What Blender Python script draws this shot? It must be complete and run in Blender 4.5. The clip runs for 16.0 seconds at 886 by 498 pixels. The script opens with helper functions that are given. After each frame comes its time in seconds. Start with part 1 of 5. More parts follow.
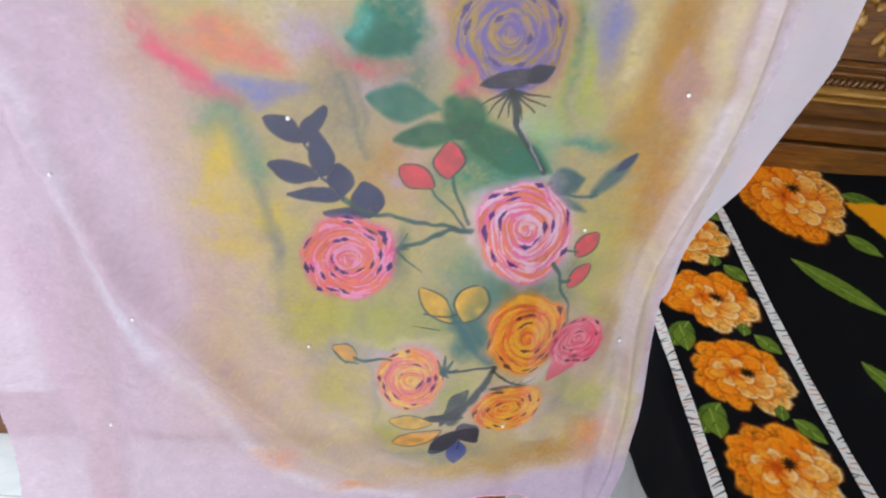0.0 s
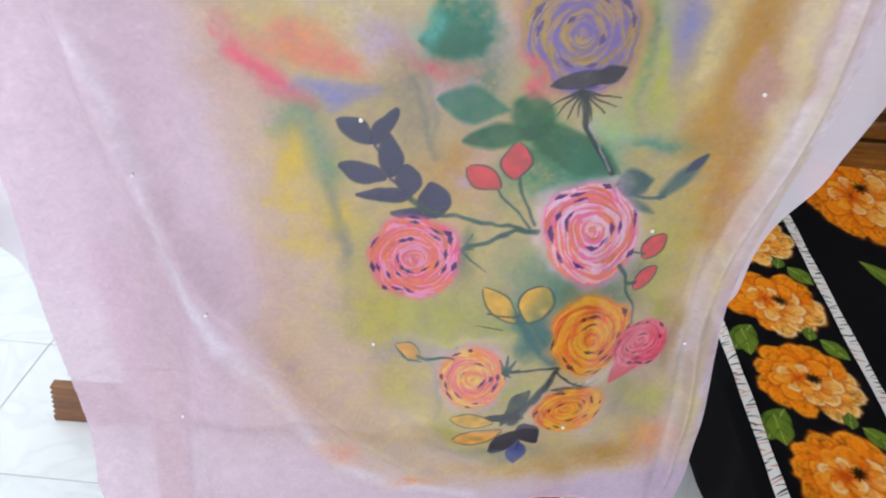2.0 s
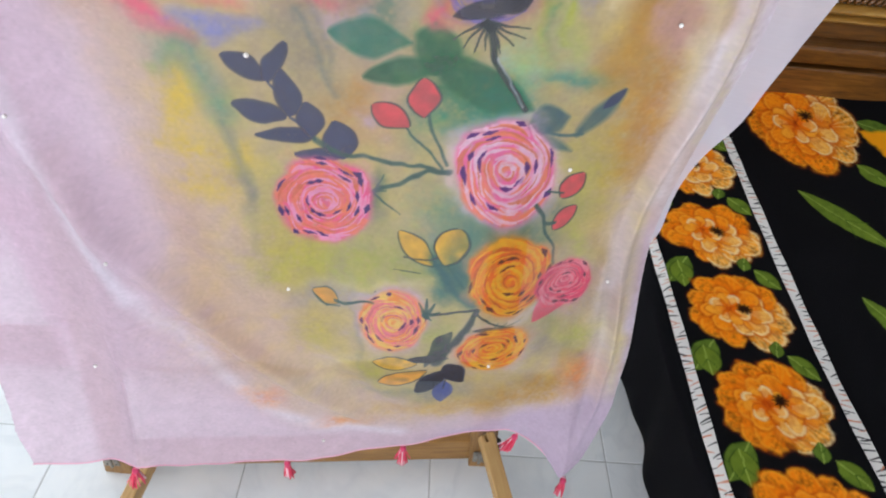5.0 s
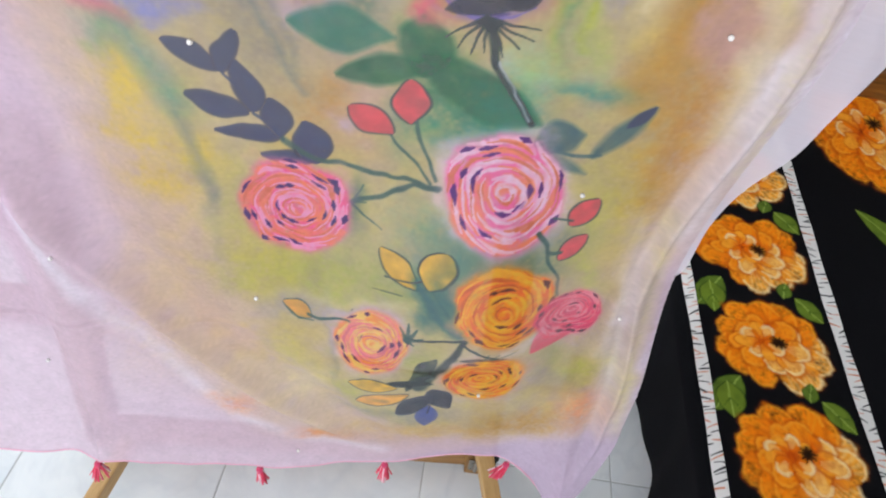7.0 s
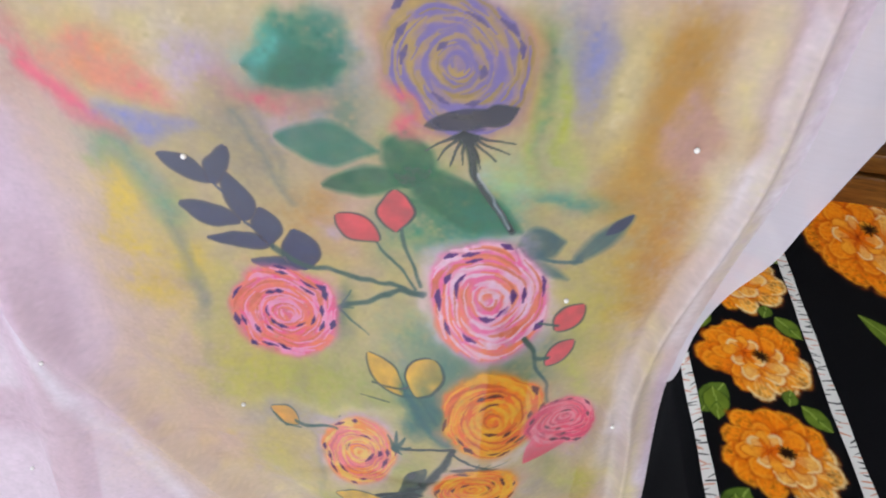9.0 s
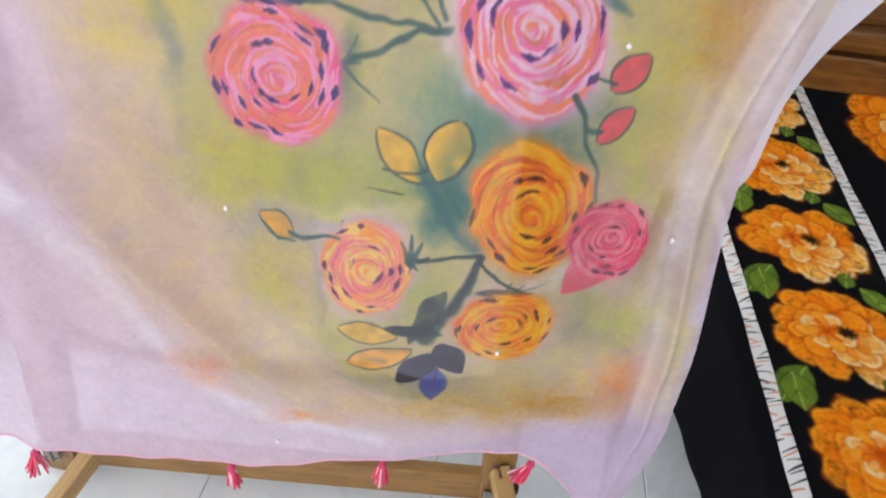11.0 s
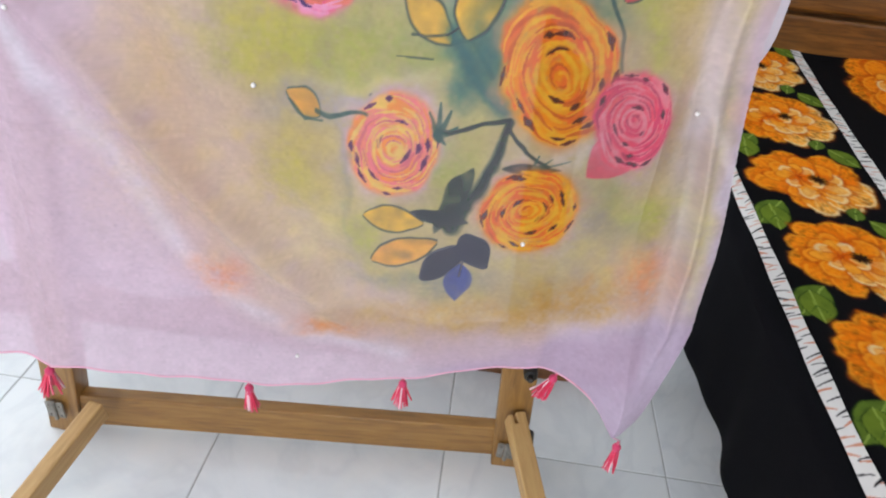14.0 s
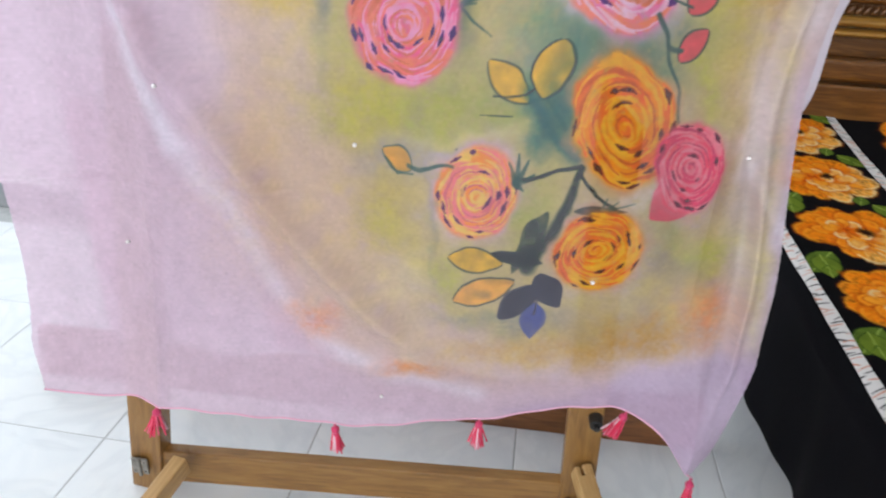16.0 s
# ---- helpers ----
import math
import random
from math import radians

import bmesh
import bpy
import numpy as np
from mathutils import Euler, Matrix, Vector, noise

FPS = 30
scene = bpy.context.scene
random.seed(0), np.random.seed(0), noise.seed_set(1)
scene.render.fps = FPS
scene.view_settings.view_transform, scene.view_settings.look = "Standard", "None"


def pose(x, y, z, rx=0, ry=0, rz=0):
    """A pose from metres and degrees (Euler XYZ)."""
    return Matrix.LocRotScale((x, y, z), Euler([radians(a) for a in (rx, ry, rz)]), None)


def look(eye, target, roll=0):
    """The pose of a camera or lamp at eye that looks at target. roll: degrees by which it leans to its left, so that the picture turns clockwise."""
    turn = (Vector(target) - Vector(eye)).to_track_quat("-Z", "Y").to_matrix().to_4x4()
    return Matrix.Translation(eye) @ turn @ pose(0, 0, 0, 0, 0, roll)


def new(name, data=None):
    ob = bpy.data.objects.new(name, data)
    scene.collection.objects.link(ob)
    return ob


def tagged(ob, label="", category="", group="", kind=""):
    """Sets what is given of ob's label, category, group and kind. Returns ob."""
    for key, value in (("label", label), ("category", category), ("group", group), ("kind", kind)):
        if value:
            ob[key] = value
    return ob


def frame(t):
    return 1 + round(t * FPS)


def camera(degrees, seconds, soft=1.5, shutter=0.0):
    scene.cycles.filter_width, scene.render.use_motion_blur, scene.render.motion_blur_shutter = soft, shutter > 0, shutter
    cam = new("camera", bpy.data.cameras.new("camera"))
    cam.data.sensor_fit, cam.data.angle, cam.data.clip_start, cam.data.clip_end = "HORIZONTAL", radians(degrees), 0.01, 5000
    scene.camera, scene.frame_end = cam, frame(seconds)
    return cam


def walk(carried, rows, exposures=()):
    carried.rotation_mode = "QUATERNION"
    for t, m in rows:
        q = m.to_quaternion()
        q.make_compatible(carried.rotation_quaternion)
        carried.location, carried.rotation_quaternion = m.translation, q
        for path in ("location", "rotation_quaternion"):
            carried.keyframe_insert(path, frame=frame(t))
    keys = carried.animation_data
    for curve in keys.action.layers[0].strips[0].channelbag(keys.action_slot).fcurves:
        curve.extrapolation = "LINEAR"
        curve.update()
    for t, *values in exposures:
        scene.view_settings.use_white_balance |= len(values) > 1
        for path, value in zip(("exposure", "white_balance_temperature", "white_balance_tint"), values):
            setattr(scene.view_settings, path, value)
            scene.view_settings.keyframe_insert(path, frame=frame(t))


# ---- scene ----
cam = camera(67.3, 16.0, soft=2.0, shutter=0.5)
PATH = [
    (0, (-0.193, -0.097, 1.568), (-0.093, 1.535, 0.417), 6.8),
    (0.5, (-0.192, -0.096, 1.568), (-0.136, 1.514, 0.383), 5.8),
    (1, (-0.201, -0.104, 1.569), (-0.177, 1.528, 0.414), 4.9),
    (1.5, (-0.207, -0.097, 1.57), (-0.214, 1.538, 0.419), 4.4),
    (2, (-0.222, -0.101, 1.571), (-0.253, 1.523, 0.405), 4.6),
    (2.5, (-0.228, -0.105, 1.566), (-0.28, 1.487, 0.356), 5.2),
    (3, (-0.227, -0.107, 1.568), (-0.267, 1.455, 0.319), 5.8),
    (3.5, (-0.207, -0.107, 1.573), (-0.156, 1.438, 0.303), 7.3),
    (4, (-0.181, -0.096, 1.569), (-0.089, 1.444, 0.296), 6.4),
    (4.5, (-0.164, -0.081, 1.574), (-0.074, 1.438, 0.276), 6.2),
    (7, (-0.093, 0.088, 1.549), (-0.11, 1.493, 0.126), 8.5),
    (7.5, (-0.084, 0.107, 1.552), (-0.155, 1.538, 0.157), 7.4),
    (8, (-0.071, 0.11, 1.567), (-0.177, 1.615, 0.253), 7.5),
    (8.2, (-0.062, 0.107, 1.572), (-0.175, 1.651, 0.306), 7.1),
    (10.3, (-0.066, 0.058, 1.419), (-0.125, 1.682, 0.252), 7.4),
    (10.5, (-0.065, 0.059, 1.378), (-0.092, 1.67, 0.193), 8.4),
    (11, (-0.064, 0.068, 1.287), (-0.155, 1.648, 0.065), 7.1),
    (11.5, (-0.07, 0.067, 1.223), (-0.105, 1.654, 0.006), 8.6),
    (12, (-0.074, 0.067, 1.175), (-0.159, 1.655, -0.038), 6.9),
    (12.5, (-0.076, 0.051, 1.144), (-0.172, 1.647, -0.057), 6.8),
    (13, (-0.074, 0.029, 1.147), (-0.137, 1.642, -0.034), 7.2),
    (13.5, (-0.072, -0.001, 1.146), (-0.109, 1.607, -0.042), 7.9),
    (14, (-0.078, -0.033, 1.149), (-0.157, 1.606, 0.006), 6.6),
    (14.5, (-0.071, -0.09, 1.156), (-0.16, 1.543, 0.005), 6.7),
    (15, (-0.075, -0.13, 1.155), (-0.182, 1.545, 0.067), 6.5),
    (15.5, (-0.092, -0.145, 1.159), (-0.243, 1.58, 0.16), 4.3),
    (16, (-0.118, -0.138, 1.14), (-0.338, 1.62, 0.211), 3.2),
]
walk(cam, [(t, look(eye, target, roll)) for t, eye, target, roll in PATH],
     [(0.0, -0.16), (3.5, -0.22), (7.5, -0.09), (10.5, -0.15), (11.5, -0.01), (13.5, -0.08), (16.0, -0.2)])  # EXPOSURE in stops

# ---- world, sun and light from the openings ----
world = bpy.data.worlds.new("daylight")
scene.world = world
world.use_nodes = True
wn = world.node_tree
sky = wn.nodes.new("ShaderNodeTexSky")
sky.sky_type = "NISHITA"
sky.sun_disc = False
sky.sun_elevation, sky.sun_rotation = radians(45), radians(45)
wn.links.new(sky.outputs[0], wn.nodes["Background"].inputs[0])
wn.nodes["Background"].inputs[1].default_value = 0.12


def lamp(name, kind, m, **values):
    data = bpy.data.lights.new(name, kind)
    ob = new(name, data)
    ob.matrix_world = m
    data.energy = values["energy"]
    data.color = values.get("color", (1, 1, 1))
    if kind == "AREA":
        data.shape = "RECTANGLE"
        data.size, data.size_y = values["size"]
    else:
        data.angle = values["angle"]
    return ob


lamp("sun", "SUN", look((5, 5, 7), (0, 0, 0)), energy=2.0, angle=radians(1.0), color=(1, 0.95, 0.88))
# daylight by the window on one side; front lamp at an unseen, assumed doorway
lamp("window_light", "AREA", look((-2.95, 1.0, 1.45), (0, 0.9, 0.9)), energy=48, size=(1.6, 1.7), color=(0.88, 0.95, 1.0))
lamp("assumed_doorway_light", "AREA", look((-0.5, -2.75, 1.32), (-0.1, 1.0, 0.7)), energy=96, size=(2.2, 1.9), color=(0.92, 0.965, 1.0))

# ---- materials ----


def srgb(r, g, b):
    return tuple(((c / 255 + 0.055) / 1.055) ** 2.4 if c > 10 else c / 255 / 12.92 for c in (r, g, b))


def material(name, rough=0.6, color=(0.5, 0.5, 0.5), metal=0.0):
    m = bpy.data.materials.new(name)
    m.use_nodes = True
    nt = m.node_tree
    b = nt.nodes["Principled BSDF"]
    b.inputs["Base Color"].default_value = (*color, 1)
    b.inputs["Roughness"].default_value = rough
    b.inputs["Metallic"].default_value = metal
    return m, nt, b


def node(nt, kind, **inputs):
    n = nt.nodes.new("ShaderNode" + kind)
    for k, v in inputs.items():
        n.inputs[k.replace("_", " ")].default_value = v
    return n


def coords(nt, scale=(1, 1, 1), rot=(0, 0, 0), out="Object"):
    tc = nt.nodes.new("ShaderNodeTexCoord")
    mp = nt.nodes.new("ShaderNodeMapping")
    mp.inputs["Scale"].default_value = scale
    mp.inputs["Rotation"].default_value = rot
    nt.links.new(tc.outputs[out], mp.inputs["Vector"])
    return mp.outputs[0]


def ramp(nt, source, stops):
    r = nt.nodes.new("ShaderNodeValToRGB")
    e = r.color_ramp.elements
    while len(e) < len(stops):
        e.new(0.5)
    for el, (p, c) in zip(e, stops):
        el.position, el.color = p, (*c, 1)
    nt.links.new(source, r.inputs[0])
    return r.outputs[0]


def bump(nt, b, source, strength, distance):
    n = node(nt, "Bump", Strength=strength, Distance=distance)
    nt.links.new(source, n.inputs["Height"])
    nt.links.new(n.outputs[0], b.inputs["Normal"])


def wood(name, dark, mid, light, rough=0.38, axis=(1.5, 14, 14), coat=0.25):
    m, nt, b = material(name, rough)
    v = coords(nt, axis)
    n1 = node(nt, "TexNoise", Scale=6.0, Detail=6.0, Roughness=0.6, Distortion=0.8)
    nt.links.new(v, n1.inputs["Vector"])
    col = ramp(nt, n1.outputs["Fac"], [(0.28, dark), (0.5, mid), (0.75, light)])
    n2 = node(nt, "TexNoise", Scale=2.5, Detail=3.0)
    nt.links.new(coords(nt), n2.inputs["Vector"])
    mix = nt.nodes.new("ShaderNodeMixRGB")
    mix.blend_type = "MULTIPLY"
    mix.inputs[0].default_value = 0.5
    nt.links.new(col, mix.inputs[1])
    nt.links.new(ramp(nt, n2.outputs["Fac"], [(0.3, (0.62, 0.6, 0.58)), (0.7, (1.1, 1.1, 1.1))]), mix.inputs[2])
    nt.links.new(mix.outputs[0], b.inputs["Base Color"])
    rr = nt.nodes.new("ShaderNodeMapRange")
    rr.inputs["To Min"].default_value, rr.inputs["To Max"].default_value = rough - 0.1, rough + 0.15
    nt.links.new(n2.outputs["Fac"], rr.inputs[0])
    nt.links.new(rr.outputs[0], b.inputs["Roughness"])
    b.inputs["Coat Weight"].default_value = coat
    b.inputs["Coat Roughness"].default_value = 0.25
    bump(nt, b, n1.outputs["Fac"], 0.15, 0.002)
    return m


EASEL_WOOD = wood("easel_wood", srgb(116, 80, 36), srgb(146, 104, 50), srgb(166, 124, 66), 0.42)
LEG_WOOD = wood("leg_wood", srgb(168, 130, 78), srgb(190, 150, 95), srgb(205, 170, 112), 0.5, coat=0.1)
BOARD_WOOD = wood("board_wood", srgb(92, 52, 22), srgb(122, 74, 34), srgb(146, 94, 46), 0.4)
BED_WOOD = wood("bed_wood", srgb(78, 44, 14), srgb(114, 70, 24), srgb(144, 94, 38), 0.3, coat=0.5)
BED_GILT = wood("bed_wood_light", srgb(140, 96, 36), srgb(176, 128, 56), srgb(200, 152, 78), 0.28, coat=0.5)


def tile_material():
    m, nt, b = material("marble_tile", 0.12)
    v = coords(nt)
    oi = nt.nodes.new("ShaderNodeObjectInfo")
    add = nt.nodes.new("ShaderNodeVectorMath")
    add.operation = "MULTIPLY_ADD"
    add.inputs[1].default_value = (1, 1, 1)
    sc = nt.nodes.new("ShaderNodeVectorMath")
    sc.operation = "SCALE"
    sc.inputs["Scale"].default_value = 9.0
    comb = nt.nodes.new("ShaderNodeCombineXYZ")
    for i in range(3):
        nt.links.new(oi.outputs["Random"], comb.inputs[i])
    nt.links.new(comb.outputs[0], sc.inputs[0])
    nt.links.new(v, add.inputs[0])
    nt.links.new(sc.outputs[0], add.inputs[2])
    n1 = node(nt, "TexNoise", Scale=3.2, Detail=7.0, Roughness=0.62, Distortion=1.6)
    nt.links.new(add.outputs[0], n1.inputs["Vector"])
    n2 = node(nt, "TexNoise", Scale=1.6, Detail=4.0, Distortion=3.5)
    nt.links.new(add.outputs[0], n2.inputs["Vector"])
    c1 = ramp(nt, n1.outputs["Fac"], [(0.3, (0.72, 0.75, 0.78)), (0.5, (0.77, 0.79, 0.81)), (0.7, (0.80, 0.81, 0.815))])
    c2 = ramp(nt, n2.outputs["Fac"], [(0.44, (1, 1, 1)), (0.495, (0.82, 0.83, 0.85)), (0.51, (0.86, 0.87, 0.88)), (0.57, (1, 1, 1))])
    mix = nt.nodes.new("ShaderNodeMixRGB")
    mix.blend_type = "MULTIPLY"
    mix.inputs[0].default_value = 0.4
    nt.links.new(c1, mix.inputs[1])
    nt.links.new(c2, mix.inputs[2])
    nt.links.new(mix.outputs[0], b.inputs["Base Color"])
    n3 = node(nt, "TexNoise", Scale=14.0, Detail=3.0)
    nt.links.new(v, n3.inputs["Vector"])
    nt.links.new(ramp(nt, n3.outputs["Fac"], [(0.3, (0.1, 0.1, 0.1)), (0.8, (0.26, 0.26, 0.26))]), b.inputs["Roughness"])
    return m


TILE = tile_material()


def speckled(name, c1, c2, rough, scale=40, relief=0.2, depth=0.001):
    m, nt, b = material(name, rough)
    n = node(nt, "TexNoise", Scale=scale, Detail=5.0)
    nt.links.new(coords(nt), n.inputs["Vector"])
    big = node(nt, "TexNoise", Scale=scale / 18, Detail=2.0)
    nt.links.new(coords(nt), big.inputs["Vector"])
    mix = nt.nodes.new("ShaderNodeMixRGB")
    mix.inputs[0].default_value = 0.5
    nt.links.new(n.outputs["Fac"], mix.inputs[1])
    nt.links.new(big.outputs["Fac"], mix.inputs[2])
    nt.links.new(ramp(nt, mix.outputs[0], [(0.35, c1), (0.65, c2)]), b.inputs["Base Color"])
    bump(nt, b, n.outputs["Fac"], relief, depth)
    return m


GROUT = speckled("grout", (0.36, 0.37, 0.37), (0.5, 0.5, 0.5), 0.9)
WALL = speckled("white_wall_paint", (0.74, 0.74, 0.72), (0.82, 0.82, 0.81), 0.75, 60)
CEILING = speckled("ceiling_paint", (0.78, 0.78, 0.77), (0.84, 0.84, 0.83), 0.85, 50)
SKIRTING = speckled("grey_skirting", (0.22, 0.23, 0.24), (0.32, 0.32, 0.33), 0.35, 30)
IRON = speckled("worn_iron", (0.09, 0.08, 0.07), (0.26, 0.24, 0.21), 0.45, 120)
KNOB = speckled("black_plastic", (0.012, 0.012, 0.012), (0.02, 0.02, 0.02), 0.35, 90)
MATTRESS = speckled("mattress_ticking", (0.45, 0.44, 0.42), (0.6, 0.58, 0.56), 0.9, 80)
PEARL, _nt, _b = material("pearl", 0.18, (0.82, 0.78, 0.77))
_b.inputs["Coat Weight"].default_value = 0.6


def woven(name, thread, translucent, clear, sheen=0.2, attribute="paint", rough=0.8, spec=0.25):
    """Cloth coloured by its dye, with a fine weave; part of the light goes through it."""
    m, nt, b = material(name, rough)
    at = nt.nodes.new("ShaderNodeAttribute")
    at.attribute_name = attribute
    v = coords(nt)
    n = node(nt, "TexNoise", Scale=9.0, Detail=5.0, Roughness=0.65)
    nt.links.new(v, n.inputs["Vector"])
    w1 = nt.nodes.new("ShaderNodeTexWave")
    w1.bands_direction = "X"
    w1.inputs["Scale"].default_value = thread
    w1.inputs["Distortion"].default_value = 1.5
    w2 = nt.nodes.new("ShaderNodeTexWave")
    w2.bands_direction = "Z"
    w2.inputs["Scale"].default_value = thread
    w2.inputs["Distortion"].default_value = 1.5
    for w in (w1, w2):
        nt.links.new(v, w.inputs["Vector"])
    slub = node(nt, "TexNoise", Scale=30.0, Detail=4.0)
    nt.links.new(coords(nt, (1, 1, 14)), slub.inputs["Vector"])
    mixw = nt.nodes.new("ShaderNodeMath")
    nt.links.new(w1.outputs["Fac"], mixw.inputs[0])
    nt.links.new(w2.outputs["Fac"], mixw.inputs[1])
    tone = nt.nodes.new("ShaderNodeMath")
    tone.operation = "MULTIPLY_ADD"
    tone.inputs[1].default_value = 0.07
    nt.links.new(n.outputs["Fac"], tone.inputs[0])
    tone.inputs[2].default_value = 0.93
    tone2 = nt.nodes.new("ShaderNodeMath")
    tone2.operation = "MULTIPLY_ADD"
    tone2.inputs[1].default_value = 0.09
    nt.links.new(slub.outputs["Fac"], tone2.inputs[0])
    tone2.inputs[2].default_value = 0.94
    tt = nt.nodes.new("ShaderNodeMath")
    tt.operation = "MULTIPLY"
    nt.links.new(tone.outputs[0], tt.inputs[0])
    nt.links.new(tone2.outputs[0], tt.inputs[1])
    mul = nt.nodes.new("ShaderNodeVectorMath")
    mul.operation = "SCALE"
    nt.links.new(at.outputs["Color"], mul.inputs[0])
    nt.links.new(tt.outputs[0], mul.inputs["Scale"])
    nt.links.new(mul.outputs[0], b.inputs["Base Color"])
    b.inputs["Sheen Weight"].default_value = sheen
    b.inputs["Specular IOR Level"].default_value = spec
    bump(nt, b, mixw.outputs[0], 0.15, 0.0004)
    out = nt.nodes["Material Output"]
    last = b.outputs[0]
    if translucent:
        tr = nt.nodes.new("ShaderNodeBsdfTranslucent")
        nt.links.new(mul.outputs[0], tr.inputs[0])
        mx = nt.nodes.new("ShaderNodeMixShader")
        mx.inputs[0].default_value = translucent
        nt.links.new(last, mx.inputs[1])
        nt.links.new(tr.outputs[0], mx.inputs[2])
        last = mx.outputs[0]
    if clear:
        tp = nt.nodes.new("ShaderNodeBsdfTransparent")
        mx = nt.nodes.new("ShaderNodeMixShader")
        mx.inputs[0].default_value = clear
        nt.links.new(last, mx.inputs[1])
        nt.links.new(tp.outputs[0], mx.inputs[2])
        last = mx.outputs[0]
    nt.links.new(last, out.inputs[0])
    return m


SCARF = woven("painted_cotton_silk", 520, 0.36, 0.18)
SHEET = woven("printed_bedsheet", 420, 0.0, 0.0, 0.0, rough=0.85, spec=0.08)
THREAD = woven("tassel_thread", 700, 0.1, 0.0, 0.2)

# ---- builders ----


def part(name, bm, mat, parent, label=""):
    me = bpy.data.meshes.new(name)
    bm.to_mesh(me)
    bm.free()
    me.materials.append(mat)
    ob = new(name, me)
    ob.parent = parent
    if label:
        tagged(ob, label)
    return ob


def empty(name, at, label, category, group="", kind=""):
    ob = new(name)
    ob.location = at
    ob.empty_display_size = 0.05
    return tagged(ob, label, category, group, kind)


def box(bm, size, m=None, bevel=0.003, seg=2):
    r = bmesh.ops.create_cube(bm, size=1.0, matrix=(m or Matrix()) @ Matrix.Diagonal((*size, 1)))
    if bevel:
        edges = {e for v in r["verts"] for e in v.link_edges}
        bmesh.ops.bevel(bm, geom=list(edges), offset=bevel, segments=seg, profile=0.6, affect="EDGES")


def one_box(size, m=None, bevel=0.003, seg=2):
    bm = bmesh.new()
    box(bm, size, m, bevel, seg)
    return bm


def beam_pose(a, b, up=(0, 0, 1)):
    """Pose whose x axis runs from a to b, centred between them."""
    a, b = Vector(a), Vector(b)
    x = (b - a).normalized()
    y = Vector(up).cross(x).normalized()
    z = x.cross(y)
    m = Matrix((x, y, z)).transposed().to_4x4()
    m.translation = (a + b) / 2
    return m


def smooth(ob):
    for p in ob.data.polygons:
        p.use_smooth = True
    return ob


def tube(bm, pts, radius, sides=6, taper=None):
    """A round strand along pts."""
    pts = [Vector(p) for p in pts]
    rings = []
    for i, p in enumerate(pts):
        d = (pts[min(i + 1, len(pts) - 1)] - pts[max(i - 1, 0)]).normalized()
        u = d.orthogonal().normalized()
        w = d.cross(u)
        r = radius if taper is None else radius * taper(i / (len(pts) - 1))
        rings.append([bm.verts.new(p + r * (math.cos(2 * math.pi * k / sides) * u + math.sin(2 * math.pi * k / sides) * w)) for k in range(sides)])
    for a, b in zip(rings, rings[1:]):
        for k in range(sides):
            bm.faces.new((a[k], a[(k + 1) % sides], b[(k + 1) % sides], b[k]))
    for ring in (rings[0], rings[-1]):
        bm.faces.new(ring)


